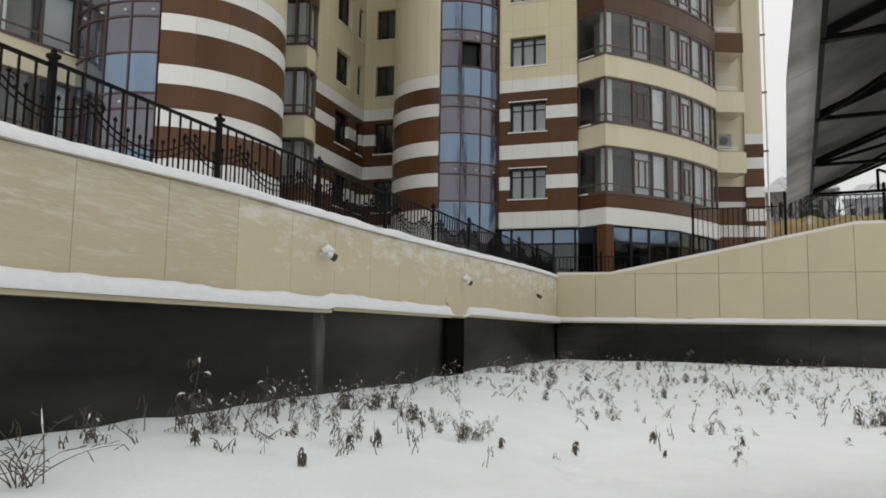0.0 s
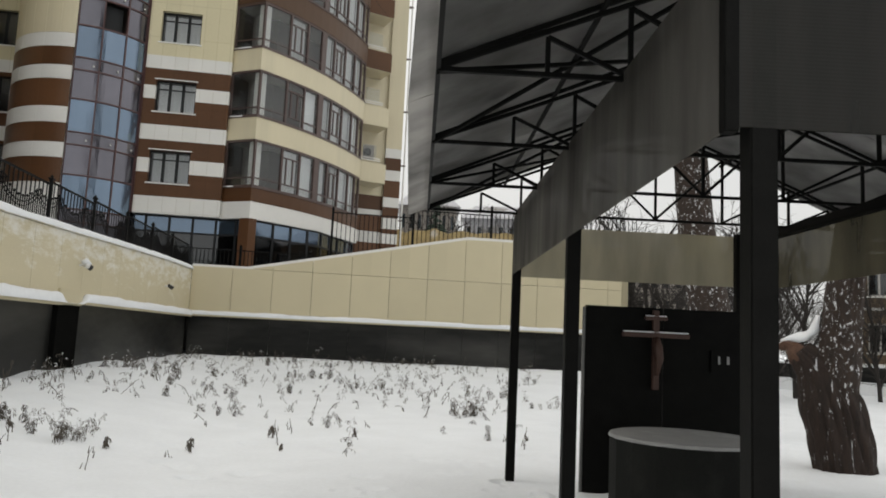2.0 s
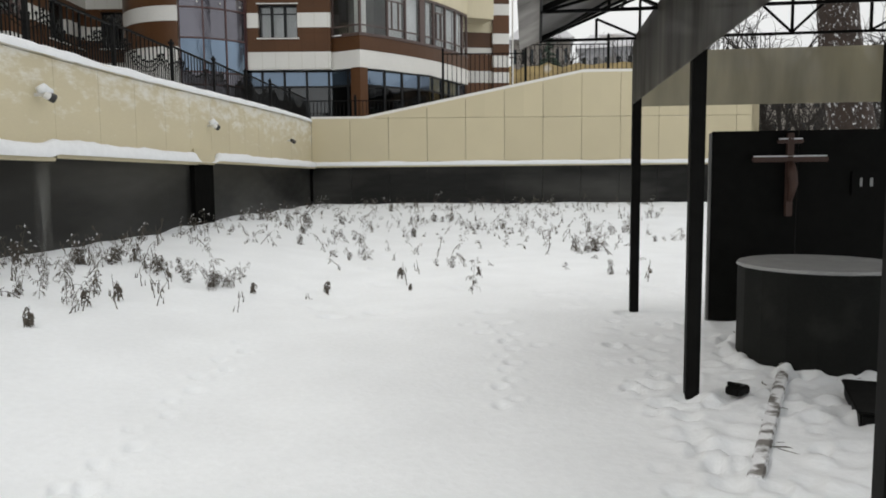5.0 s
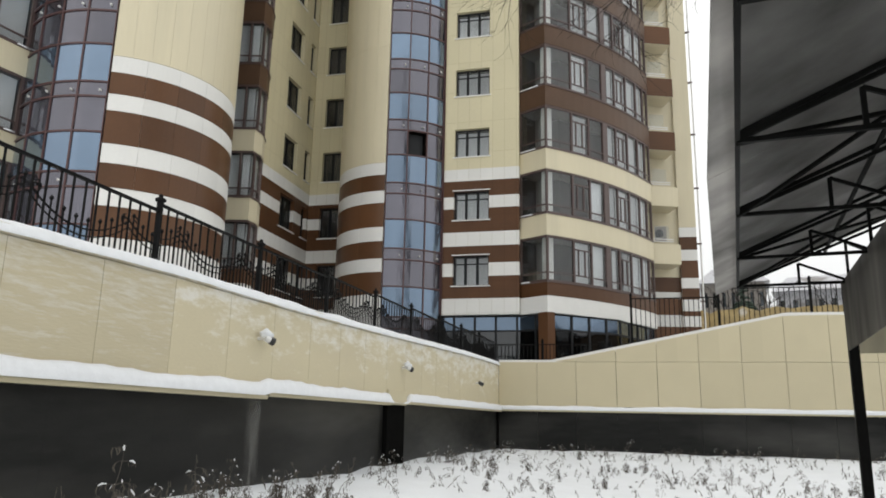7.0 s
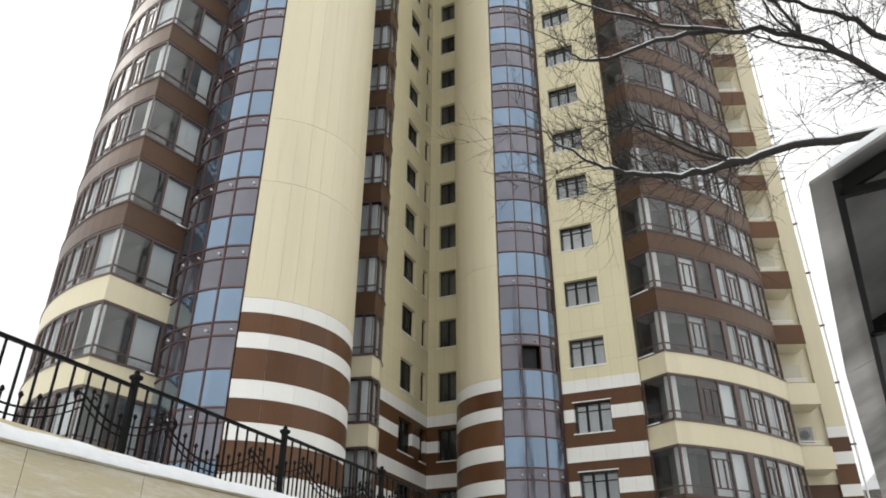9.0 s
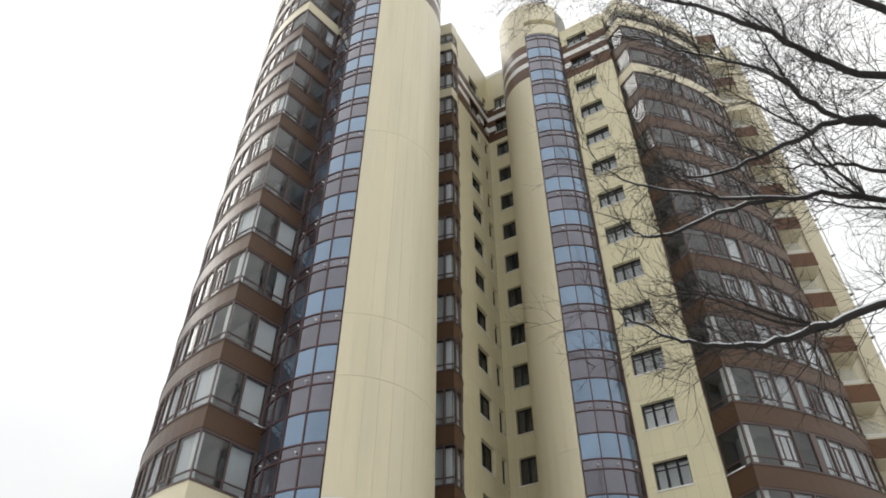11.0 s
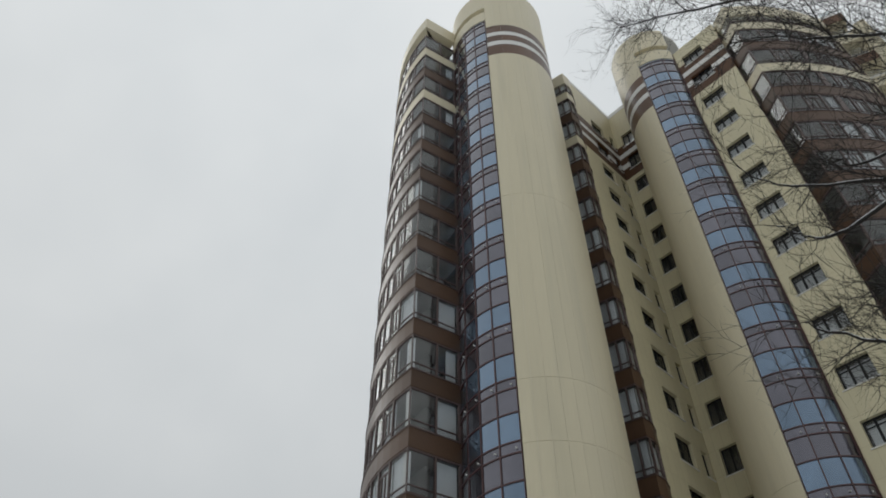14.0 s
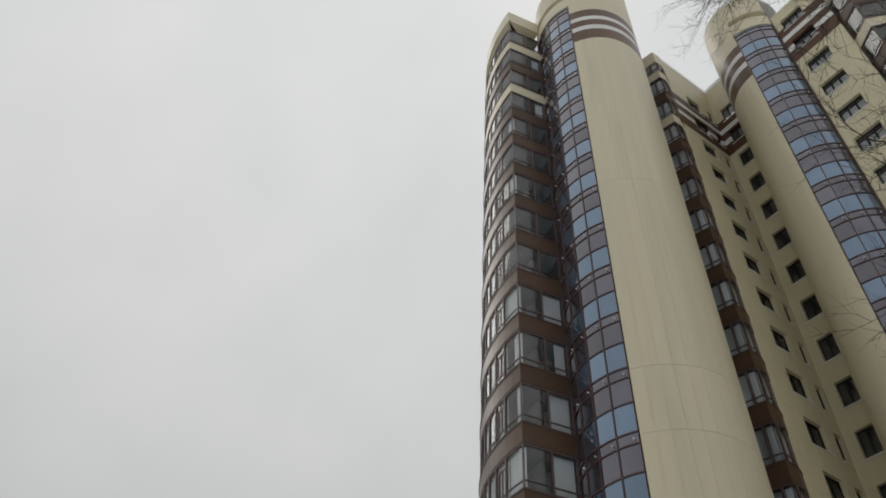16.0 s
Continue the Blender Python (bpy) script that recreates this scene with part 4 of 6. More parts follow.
drift("coping_snow", LW0 + Vector((-0.36, 0)), LW1 + Vector((-0.36, 0)), lambda s: left_top(s) - 0.13, 0.185, 0.42, wall_l, 5.1, step=0.12)


# far wall with its rising top
def far_top(s):
    return 2.47 + 1.85 * min(max((s - 2.2) / 9.2, 0), 1)


R_LEN = 18.7
RWB = along(RWA, RWB, R_LEN)
PW = 1.615
i = 0
while i * PW < R_LEN - 0.1:
    a, b = i * PW, min((i + 1) * PW, R_LEN)
    put("wall_panel", ribbon("wall_panel", [along(RWA, RWB, a + 0.008), along(RWA, RWB, b - 0.008)], 0.66, 2.46, 0.15, M_BEIGE, 0.0), wall_r)
    for c, e in ((a, (a + b) / 2), ((a + b) / 2, b)):
        if far_top(e) > 2.55:
            put("wall_panel", ribbon("wall_panel", [along(RWA, RWB, c + (0.008 if c == a else 0)), along(RWA, RWB, e - (0.008 if e == b else 0))], 2.475, max(2.5, far_top(c) - 0.03), 0.15, M_BEIGE, 0.0, far_top(e) - 0.03), wall_r)
    put("base_slab", ribbon("base_slab", [along(RWA, RWB, a + 0.005), along(RWA, RWB, b - 0.005)], -2.2, 0.44, 0.2, M_BLACKSTONE, -0.1), wall_r)
    i += 1
put("ledge", ribbon("ledge", [RWA, RWB], 0.44, 0.50, 0.2, M_BEIGE, 0.14), wall_r)
put("wall_backing", ribbon("wall_backing", [RWA, RWB], -2.2, 2.3, 0.5, M_CONCRETE, -0.16), wall_r)
put("wall_end", ribbon("wall_end", [RWB, RWB + Vector((0.0, 6.0))], -2.2, 4.3, 0.3, M_BEIGE), wall_r)
for a, b in ((0, 2.2), (2.2, 11.4), (11.4, R_LEN)):
    q0, q1 = along(RWA, RWB, a) + Vector((0, 0.12)), along(RWA, RWB, b) + Vector((0, 0.12))
    put("wall_top_trim", mesh("wall_top_trim", *tube_data([(q0.x, q0.y, far_top(a) + 0.0), (q1.x, q1.y, far_top(b) + 0.0)], 0.125, 4), M_SILL), wall_r)
drift("ledge_snow", RWA, RWB, lambda s: 0.50, 0.17, 0.17, wall_r, 9.3)
# the terrace behind the walls
put("terrace", mesh("terrace", [(-6.0, 31.9, 1.9), (13.0, 31.9, 3.0), (13.0, 60, 3.0), (-6.0, 60, 1.9), (-6.9, 31.9, 1.9), (-7.3, -8, 1.9), (-40, -8, 1.9), (-40, 60, 1.9)],
    [(0, 1, 2, 3), (4, 7, 6, 5), (0, 3, 7, 4)], M_SNOW), wall_r)


# wall lamps with snow hoods
def wall_lamp(s, z, snowy=True):
    p = along(LW0, LW1, s)
    x, y = to_xy(p.x, p.y)
    ob = thing("wall_lamp", "small white wall spotlight with a snow hood on the beige wall" if snowy else "small dark wall spotlight free of snow on the beige wall", "lamp", pose(x, y, 1.6 + z, 0, 0, 90 - 18.5 - 2) @ Matrix.Scale(0.85, 4), "lamps on the wall")
    arm = tube_data([(0, 0.02, 0), (0, -0.12, 0.0)], 0.035, 8)
    head = tube_data([(-0.02, -0.16, 0.02), (0.08, -0.216, -0.024)], [0.07, 0.075], 12)
    lens = tube_data([(0.078, -0.215, -0.023), (0.165, -0.264, -0.061), (0.17, -0.267, -0.063)], [0.079, 0.084, 0.07], 12)
    put("bracket", mesh("bracket", *arm, M_SILL), ob)
    put("lamp_head", mesh("lamp_head", *head, M_SILL if snowy else M_LAMP), ob)
    put("lens", mesh("lens", *lens, M_LAMP), ob, None, "dark round lens")
    if snowy:
        cap = tube_data([(-0.08, -0.1, 0.06), (0.0, -0.17, 0.11), (0.14, -0.24, 0.05)], [0.06, 0.095, 0.05], 10)
        put("snow_hood", mesh("snow_hood", *cap, M_SNOWCAP, True), ob, None, "white snow cap")
    return ob


for s, z in ((19.50, 1.29), (27.04, 1.34), (35.39, 1.37)):
    wall_lamp(s, z, s < 30)


# ---- fences ----
def finial(x, z):
    return [tube_data([(x, 0, z - 0.02), (x, 0, z), (x, 0, z + 0.035), (x, 0, z + 0.05)], [0.05, 0.078, 0.078, 0.05], 4),
            tube_data([(x, 0, z + 0.04), (x, 0, z + 0.06), (x, 0, z + 0.085), (x, 0, z + 0.11)], [0.015, 0.034, 0.032, 0.008], 8)]


SPAN = 2.87
BAY_H = 0.98


def scroll(cx, cz, r, turns=1.2, flip=1):
    pts = []
    for i in range(15):
        t = i / 14
        a = flip * (t * turns * 2 * math.pi) + math.pi / 2
        rr = r * (1 - 0.7 * t)
        pts.append((cx + rr * math.cos(a), 0, cz + rr * math.sin(a)))
    return tube_data(pts, 0.011, 4)


BARS = 14


def garland(t):
    """Height of the hanging scroll line along a bay, 0 to 1: peaks beside the posts, a long sag between."""
    u = (t - 0.2) / 0.6 if 0.2 <= t <= 0.8 else ((t + 0.2) % 1) / 0.4
    return 0.66 - 4 * u * (1 - u) * (0.32 if 0.2 <= t <= 0.8 else 0.2)


def fence_bay():
    """One fence bay: post, rails, bars with knobs and a hanging scroll line."""
    lib = {}
    lib["post"] = mesh("post", *join([tube_data([(0, 0, -0.1), (0, 0, BAY_H + 0.02)], 0.048, 4)] + finial(0, BAY_H + 0.02)), M_IRON)
    lib["top_rail"] = mesh("top_rail", *bar_data((0, 0, BAY_H - 0.03), (SPAN, 0, BAY_H - 0.03), 0.04), M_IRON)
    lib["low_rail"] = mesh("low_rail", *bar_data((0, 0, 0.1), (SPAN, 0, 0.1), 0.03), M_IRON)
    lib["bar"] = mesh("bar", *bar_data((0, 0, 0.1), (0, 0, BAY_H - 0.03), 0.022), M_IRON)
    lib["short_bar"] = []
    for i in range(BARS):
        z = garland((i + 0.5) / BARS) + 0.1
        lib["short_bar"].append(mesh("short_bar", *join([bar_data((0, 0, 0.1), (0, 0, z), 0.016), tube_data([(0, 0, z - 0.02), (0, 0, z + 0.015), (0, 0, z + 0.05)], [0.01, 0.03, 0.008], 6)]), M_IRON))
    wave = [(SPAN * i / 40, 0.02, garland(i / 40)) for i in range(41)]
    wave2 = [(x, 0.02, z - 0.09) for x, y, z in wave]
    lib["scroll"] = mesh("scroll", *join([tube_data(wave, 0.012, 4), tube_data(wave2, 0.010, 4), *[scroll(SPAN * c + o, 0.64, 0.085, flip=f) for c in (0.2, 0.8) for o, f in ((-0.1, 1), (0.1, -1))]]), M_IRON)
    return lib


FENCE = fence_bay()


def place_fence(s, top, dst):
    p = along(LW0, LW1, s) + Vector((-0.26, 0))
    x, y = to_xy(p.x, p.y)
    d = (LW1 - LW0).normalized()
    ang = math.degrees(math.atan2(d.y, d.x)) - 18.5
    f = thing("fence_bay", "black wrought-iron fence bay with scrolls on the snowy wall", "fence", pose(x, y, 1.6 + top, 0, 0, ang), "iron fence along the wall")
    for name in ("post", "top_rail", "low_rail", "scroll"):
        put(name, FENCE[name], f)
    for i in range(1, BARS):
        put("bar", FENCE["bar"], f, Matrix.Translation((SPAN * i / BARS, 0, 0)))
    for i in range(BARS):
        put("short_bar", FENCE["short_bar"][i], f, Matrix.Translation((SPAN * (i + 0.5) / BARS, 0, 0)))


s0 = L_LEN - 0.976 * 26.13
for i in range(-1, 9):
    s = s0 + i * SPAN
    if s > -2 and s < L_LEN - 0.5:
        place_fence(s, left_top(s) - 0.06, None)

# taller plain fence behind the far wall
def far_fence(s, lo, hi, span):
    p = along(RWA, RWB, s) + Vector((0, 0.5))
    x, y = to_xy(p.x, p.y)
    f = thing("fence_bay", "tall plain black iron fence bay behind the wall", "fence", pose(x, y, 1.6, 0, 0, -18.5), "fence behind the far wall")
    put("post", mesh("post", *join([tube_data([(0, 0, lo - 0.5), (0, 0, hi + 0.1)], 0.07, 4)] + finial(0, hi + 0.1)), M_IRON), f)
    put("top_rail", mesh("top_rail", *bar_data((0, 0, hi - 0.05), (span, 0, hi - 0.05), 0.04), M_IRON), f)
    put("low_rail", mesh("low_rail", *bar_data((0, 0, lo + 0.15), (span, 0, lo + 0.15), 0.04), M_IRON), f)
    bar = mesh("bar", *bar_data((0, 0, lo - 0.3), (0, 0, hi - 0.05), 0.028), M_IRON)
    for i in range(1, 18):
        put("bar", bar, f, Matrix.Translation((span * i / 18, 0, 0)))


for i in range(4):
    s = 5.53 + i * 3.48
    far_fence(s, max(2.6, far_top(s) - 0.3), (5.2, 5.55, 5.75, 5.85)[i], 3.48)
for i in range(3):
    s = -4.0 + i * 2.9
    far_fence(s, 1.9, 3.3, 2.9)


# ---- shelter over the well; its own axes: x across, y along ----
TS = Matrix.Translation((0.09, 0, 1.6)) @ pose(0, 0, 0, 0, 0, -math.degrees(math.atan2(0.4311, 0.9023)))
shelter = thing("well_shelter", "black steel shelter with trusses and smoked plastic sheets", "shelter", TS)
POSTS = [(1.1, 8.9), (1.1, 5.58), (1.17, 2.63), (3.8, 8.9), (4.09, 5.66), (4.15, 2.66)]
post_me = bevel_box("post", -0.05, 0.05, -0.05, 0.05, -1.75, 1.42, M_POST, 0.006)
for a, b in POSTS:
    put("post", post_me, shelter, Matrix.Translation((a, b, 0)))
for a in (1.1, 4.15):
    put("long_beam", bevel_box("long_beam", a - 0.05, a + 0.05, 2.5, 9.0, 1.36, 1.46, M_POST, 0.006), shelter)
EAVE0, EAVE1, RIDGE = 0.0, 5.25, 2.62
Z0, ZR = 1.5, 2.62


def roof_z(a):
    return Z0 + 0.02 + (ZR - Z0) * (1 - abs(a - RIDGE) / RIDGE)


truss = []
for a, b in (((EAVE0, Z0 - 0.04), (EAVE1, Z0 - 0.04)), ((EAVE0, Z0 - 0.03), (RIDGE, ZR - 0.1)), ((RIDGE, ZR - 0.1), (EAVE1, Z0 - 0.03)),
             ((EAVE0, Z0 - 0.005), (RIDGE, ZR - 0.012)), ((RIDGE, ZR - 0.012), (EAVE1, Z0 - 0.005))):
    truss.append(bar_data((a[0], 0, a[1]), (b[0], 0, b[1]), 0.027))
nodes = [0.6, 1.06, 1.84, 2.62, 3.4, 4.18, 4.64]
for i, a in enumerate(nodes):
    truss.append(bar_data((a, 0, Z0 - 0.04), (a, 0, roof_z(a) - 0.1), 0.026))
    nxt = nodes[i + 1] if i + 1 < len(nodes) else EAVE1
    if a < RIDGE:
        truss.append(bar_data((a, 0, roof_z(a) - 0.1), (nxt, 0, Z0 - 0.03), 0.024))
    else:
        truss.append(bar_data((a, 0, Z0 - 0.03), (nxt, 0, roof_z(nxt) - 0.1), 0.024))
truss_bars = [mesh("truss_bar", *bit, M_POST) for bit in truss]
for b in (8.43, 6.97, 5.46, 3.95, 2.52):
    t_ = put("truss", truss_bars[0], shelter, Matrix.Translation((0, b, 0)))
    for me in truss_bars[1:]:
        put("truss_bar", me, t_)
for a in (0.0, 0.9, 1.75, 2.62, 3.5, 4.35, 5.25):
    put("purlin", mesh("purlin", *bar_data((a, 2.45, roof_z(a) - 0.05), (a, 8.75, roof_z(a) - 0.05), 0.026), M_POST), shelter)
# cross bracing in the roof plane
brace = []
for b in (8.43, 5.46):
    for a0, a1 in ((0.0, 1.75), (1.75, 3.5)):
        brace.append(bar_data((a0, b, roof_z(a0) - 0.07), (a1, b - 1.5, roof_z(a1) - 0.07), 0.025))
        brace.append(bar_data((a1, b, roof_z(a1) - 0.07), (a0, b - 1.5, roof_z(a0) - 0.07), 0.025))
for bit in brace:
    put("roof_brace", mesh("roof_brace", *bit, M_POST), shelter)


def sheet(name, quad, thick, material, label=""):
    q = [Vector(p) for p in quad]
    nn = (q[1] - q[0]).cross(q[3] - q[0]).normalized() * thick
    v = [tuple(p) for p in q] + [tuple(p + nn) for p in q]
    return put(name, mesh(name, v, [(0, 3, 2, 1), (4, 5, 6, 7), (0, 1, 5, 4), (1, 2, 6, 5), (2, 3, 7, 6), (3, 0, 4, 7)], material), shelter, None, label)


def over(b):
    return -0.08 - 0.09 * min(1, (b - 2.44) / 2.1) - 0.06 * max(0, (b - 4.54) / 4.2)


for i in range(3):
    b0, b1 = 2.44 + i * 2.1, 2.44 + (i + 1) * 2.1 - 0.01
    sheet("roof_sheet", [(over(b0), b0, roof_z(over(b0))), (RIDGE, b0, roof_z(RIDGE)), (RIDGE, b1, roof_z(RIDGE)), (over(b1), b1, roof_z(over(b1)))], 0.012, M_ROOFPOLY)
    sheet("roof_sheet", [(RIDGE, b0, roof_z(RIDGE)), (5.45, b0, roof_z(5.45)), (5.45, b1, roof_z(5.45)), (RIDGE, b1, roof_z(RIDGE))], 0.012, M_ROOFPOLY)
for s in (1, -1):
    a0, a1 = (0.0, RIDGE) if s == 1 else (RIDGE, 5.43)
    # opaque near slab added to block daylight and darken the roof underside there
    for b0, b1, m in ((2.45, 5.2, M_SNOWCAP), (5.21, 8.7, M_THINSNOW)):
        sheet("roof_snow", [(a0, b0, roof_z(a0) + 0.016), (a1, b0, roof_z(a1) + 0.016), (a1, b1, roof_z(a1) + 0.016), (a0, b1, roof_z(a0) + 0.016)], 0.03, m, "snow on the roof sheets")
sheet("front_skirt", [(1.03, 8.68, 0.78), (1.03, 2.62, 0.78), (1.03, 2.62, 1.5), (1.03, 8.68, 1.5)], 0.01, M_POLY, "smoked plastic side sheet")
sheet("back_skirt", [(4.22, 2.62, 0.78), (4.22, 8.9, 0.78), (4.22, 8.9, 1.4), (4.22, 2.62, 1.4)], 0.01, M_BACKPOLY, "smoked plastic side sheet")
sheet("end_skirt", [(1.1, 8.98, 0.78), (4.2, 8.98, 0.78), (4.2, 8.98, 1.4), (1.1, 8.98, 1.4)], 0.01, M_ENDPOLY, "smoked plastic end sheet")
sheet("end_skirt", [(1.06, 2.59, 0.80), (4.2, 2.59, 0.80), (4.2, 2.59, 1.5), (1.06, 2.59, 1.5)], 0.01, M_SHADEDPOLY, "smoked plastic end sheet")

put("corner_bar", bevel_box("corner_bar", 1.02, 1.075, 2.57, 2.63, 0.78, 1.5, M_POST, 0.004), shelter)

# black board with the cross
board = thing("memorial_board", "tall black board with pale edge behind the well", "board", TS)
put("panel", bevel_box("panel", 1.84, 2.72, 8.42, 8.46, -1.7, 0.45, M_POST, 0.004), board)
put("panel", bevel_box("panel", 2.73, 3.66, 8.42, 8.46, -1.7, 0.45, M_POST, 0.004), board)
put("edge_strip", bevel_box("edge_strip", 1.812, 1.835, 8.41, 8.47, -1.7, 0.43, M_EDGE, 0.004), board)
put("back_rail", bevel_box("back_rail", 1.84, 3.66, 8.465, 8.5, 0.2, 0.26, M_POST, 0.004), board)
cross = thing("wooden_cross", "red-brown wooden cross with snow on its arms", "cross", TS @ Matrix.Translation((2.62, 8.36, 0)))
put("upright", bevel_box("upright", -0.036, 0.036, -0.03, 0.03, -0.46, 0.42, M_WOOD, 0.008), cross)
put("cross_arm", bevel_box("cross_arm", -0.38, 0.38, -0.035, 0.025, 0.115, 0.168, M_WOOD, 0.008), cross)
put("cross_arm", bevel_box("cross_arm", -0.13, 0.13, -0.034, 0.026, 0.31, 0.35, M_WOOD, 0.008), cross)
put("arm_snow", bevel_box("arm_snow", -0.37, 0.37, -0.034, 0.024, 0.169, 0.184, M_SNOWCAP, 0.006), cross)
put("arm_snow", bevel_box("arm_snow", -0.12, 0.12, -0.034, 0.024, 0.351, 0.364, M_SNOWCAP, 0.006), cross)
put("figure", mesh("figure", *tube_data([(0, -0.05, 0.12), (0.01, -0.07, 0.0), (0.03, -0.06, -0.12), (0.0, -0.06, -0.3)], [0.03, 0.05, 0.045, 0.02], 8), M_WOOD, True), cross)
sign = thing("small_notice", "small black notice with pale unreadable marks", "sign", TS @ Matrix.Translation((3.42, 8.40, -0.12)))
put("plate", bevel_box("plate", -0.16, 0.16, -0.012, 0.012, -0.12, 0.12, M_POST, 0.004), sign)
for i, (a, w) in enumerate(((-0.08, 0.025), (0.02, 0.03))):
    put("mark", bevel_box("mark", a, a + w, -0.018, -0.0125, -0.03, 0.06, M_WELLTOP, 0.002), sign)

# the well
well = thing("well", "dark round concrete well with a pale frosty lid", "well", Matrix.Translation((0.09 + 7.38 * math.sin(radians(45.0)), 7.38 * math.cos(radians(45.0)), 0)))
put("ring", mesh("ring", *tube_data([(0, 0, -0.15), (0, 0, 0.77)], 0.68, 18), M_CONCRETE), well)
lid = [(0, 0, 0.772), (0, 0, 0.78), (0, 0, 0.80), (0, 0, 0.808)]
put("lid", mesh("lid", *tube_data(lid, [0.685, 0.692, 0.69, 0.67], 18), M_WELLTOP), well, None, "frosty metal lid")

# timbers and a stub in the trodden snow
rp0 = random.Random(17)
for n_, x, y, ln, ang, w, h, m in (("plank", 3.76, 4.12, 2.95, 46, 0.085, 0.012, M_TIMBER), ("steel_beam", 5.42, 3.72, 2.4, 14, 0.07, 0.012, M_WETBEAM)):
    t = thing(n_, "snow-dusted long beam lying in the snow" if m is M_WETBEAM else "grey weathered plank half sunk in snow", "beam", pose(x + 0.09, y, 0.0, 0, 0, 90 - ang if n_ == "plank" else -100))
    put("body", bevel_box("body", -ln / 2, ln / 2, -w / 2, w / 2, -0.05, h, m, 0.01), t)
crate = thing("black_box", "low black box standing in the snow", "box", pose(4.5, 3.72, -0.1, 0, 0, -40))
put("body", bevel_box("body", -0.27, 0.27, -0.4, 0.4, -0.1, 0.16, M_POST, 0.015), crate)
put("lid", bevel_box("lid", -0.29, 0.29, -0.42, 0.42, 0.162, 0.18, M_POST, 0.01), crate)
heap = []
for i in range(110):
    x, y = 0.28 - abs(rp0.gauss(0, 0.13)), rp0.uniform(-0.42, 0.42)
    q = rp0.uniform(0.02, 0.055)
    heap.append(tube_data([(x, y, 0.17), (x, y, 0.182 + q * 0.12), (x, y, 0.182 + q * 0.3)], [q, q * 0.9, q * 0.3], 9))
put("snow_cover", mesh("snow_cover", *join(heap), M_SNOWCAP, True), crate, None, "patchy snow on the lid")["kind"] = "stuff"
stub = thing("metal_bracket", "small black metal bracket sticking out of the snow", "bracket", pose(3.81, 4.45, 0, 0, 0, 20) @ Matrix.Scale(0.8, 4))
put("plate", bevel_box("plate", -0.1, 0.1, -0.07, 0.07, -0.03, 0.05, M_POST, 0.012), stub)
put("tab", bevel_box("tab", -0.09, -0.05, -0.06, 0.06, 0.05, 0.09, M_POST, 0.008), stub)


# ---- trees ----
def polar(az, tan_el, dist):
    """A place by bearing to the left of ahead, slope above eye level and distance."""
    a = radians(az)
    return Vector((-dist * math.sin(a), dist * math.cos(a), 1.6 + tan_el * dist))


def spline(pts, n=6):
    """A smooth line through a few knots."""
    pts = [Vector(p) for p in pts]
    out = []
    for i in range(len(pts) - 1):
        p0, p1, p2, p3 = pts[max(i - 1, 0)], pts[i], pts[i + 1], pts[min(i + 2, len(pts) - 1)]
        for k in range(n):
            t = k / n
            out.append(0.5 * (2 * p1 + (p2 - p0) * t + (2 * p0 - 5 * p1 + 4 * p2 - p3) * t * t + (3 * p1 - p0 - 3 * p2 + p3) * t ** 3))
    return out + [pts[-1]]


def crooked(start, direction, length, rng, wander=0.25, droop=0.0, n=7):
    p, d = Vector(start), Vector(direction).normalized()
    out = [p.copy()]
    for i in range(n):
        d = (d + Vector((rng.uniform(-1, 1), rng.uniform(-1, 1), rng.uniform(-1, 1))) * wander + Vector((0, 0, droop))).normalized()
        p = p + d * (length / n)
        out.append(p.copy())
    return out


def twigs(line, r, rng, depth, count, size, bits, up=0.15):
    """Side shoots along a limb, finer at each level."""
    m = len(line)
    for _ in range(count):
        i = rng.randrange(max(1, m // 6), m - 1)
        d = (line[i + 1] - line[i]).normalized()
        side = Vector((rng.uniform(-1, 1), rng.uniform(-1, 1), rng.uniform(-0.8, 1)))
        side = (side - d * side.dot(d)).normalized()
        way = d * rng.uniform(0.5, 1.1) + side * rng.uniform(0.5, 1.0) + Vector((0, 0, up))
        ln = size * rng.uniform(0.5, 1.25)
        tw = crooked(line[i], way, ln, rng, 0.26, 0.0, 6)
        bits.append(tube_data(tw, [r * (1 - 0.8 * k / 6) for k in range(7)], 3))
        if depth > 0:
            twigs(tw, r * 0.6, rng, depth - 1, 5 if depth > 1 else 4, size * 0.55, bits, up)


def snow_line(line, radii, lift=0.95):
    pts = [p + Vector((0, 0, r * lift)) for p, r in zip(line, radii)]
    return tube_data(pts, [r * 0.66 for r in radii], 6)


rng = random.Random(4)
# tall old tree behind the shelter, its limbs reach over the yard
big = thing("bare_tree", "large bare old tree with snow-lined limbs behind the shelter", "tree")
trunk = spline([(11.3, 10.3, -0.3), (11.15, 10.35, 2.0), (10.85, 10.5, 4.2), (10.5, 10.4, 7.0), (10.6, 10.6, 10.5), (10.4, 10.9, 14.5), (10.8, 11.2, 20)], 5)
tr_r = [0.44 * (1 - 0.018 * i) * (1 - 0.5 * (i / len(trunk)) ** 2) for i in range(len(trunk))]
tr_r = [max(r, 0.06) for r in tr_r]
tr_r[0] = 0.6
put("trunk", mesh("trunk", *tube_data(trunk, tr_r, 14), M_BARKSNOW, True), big)
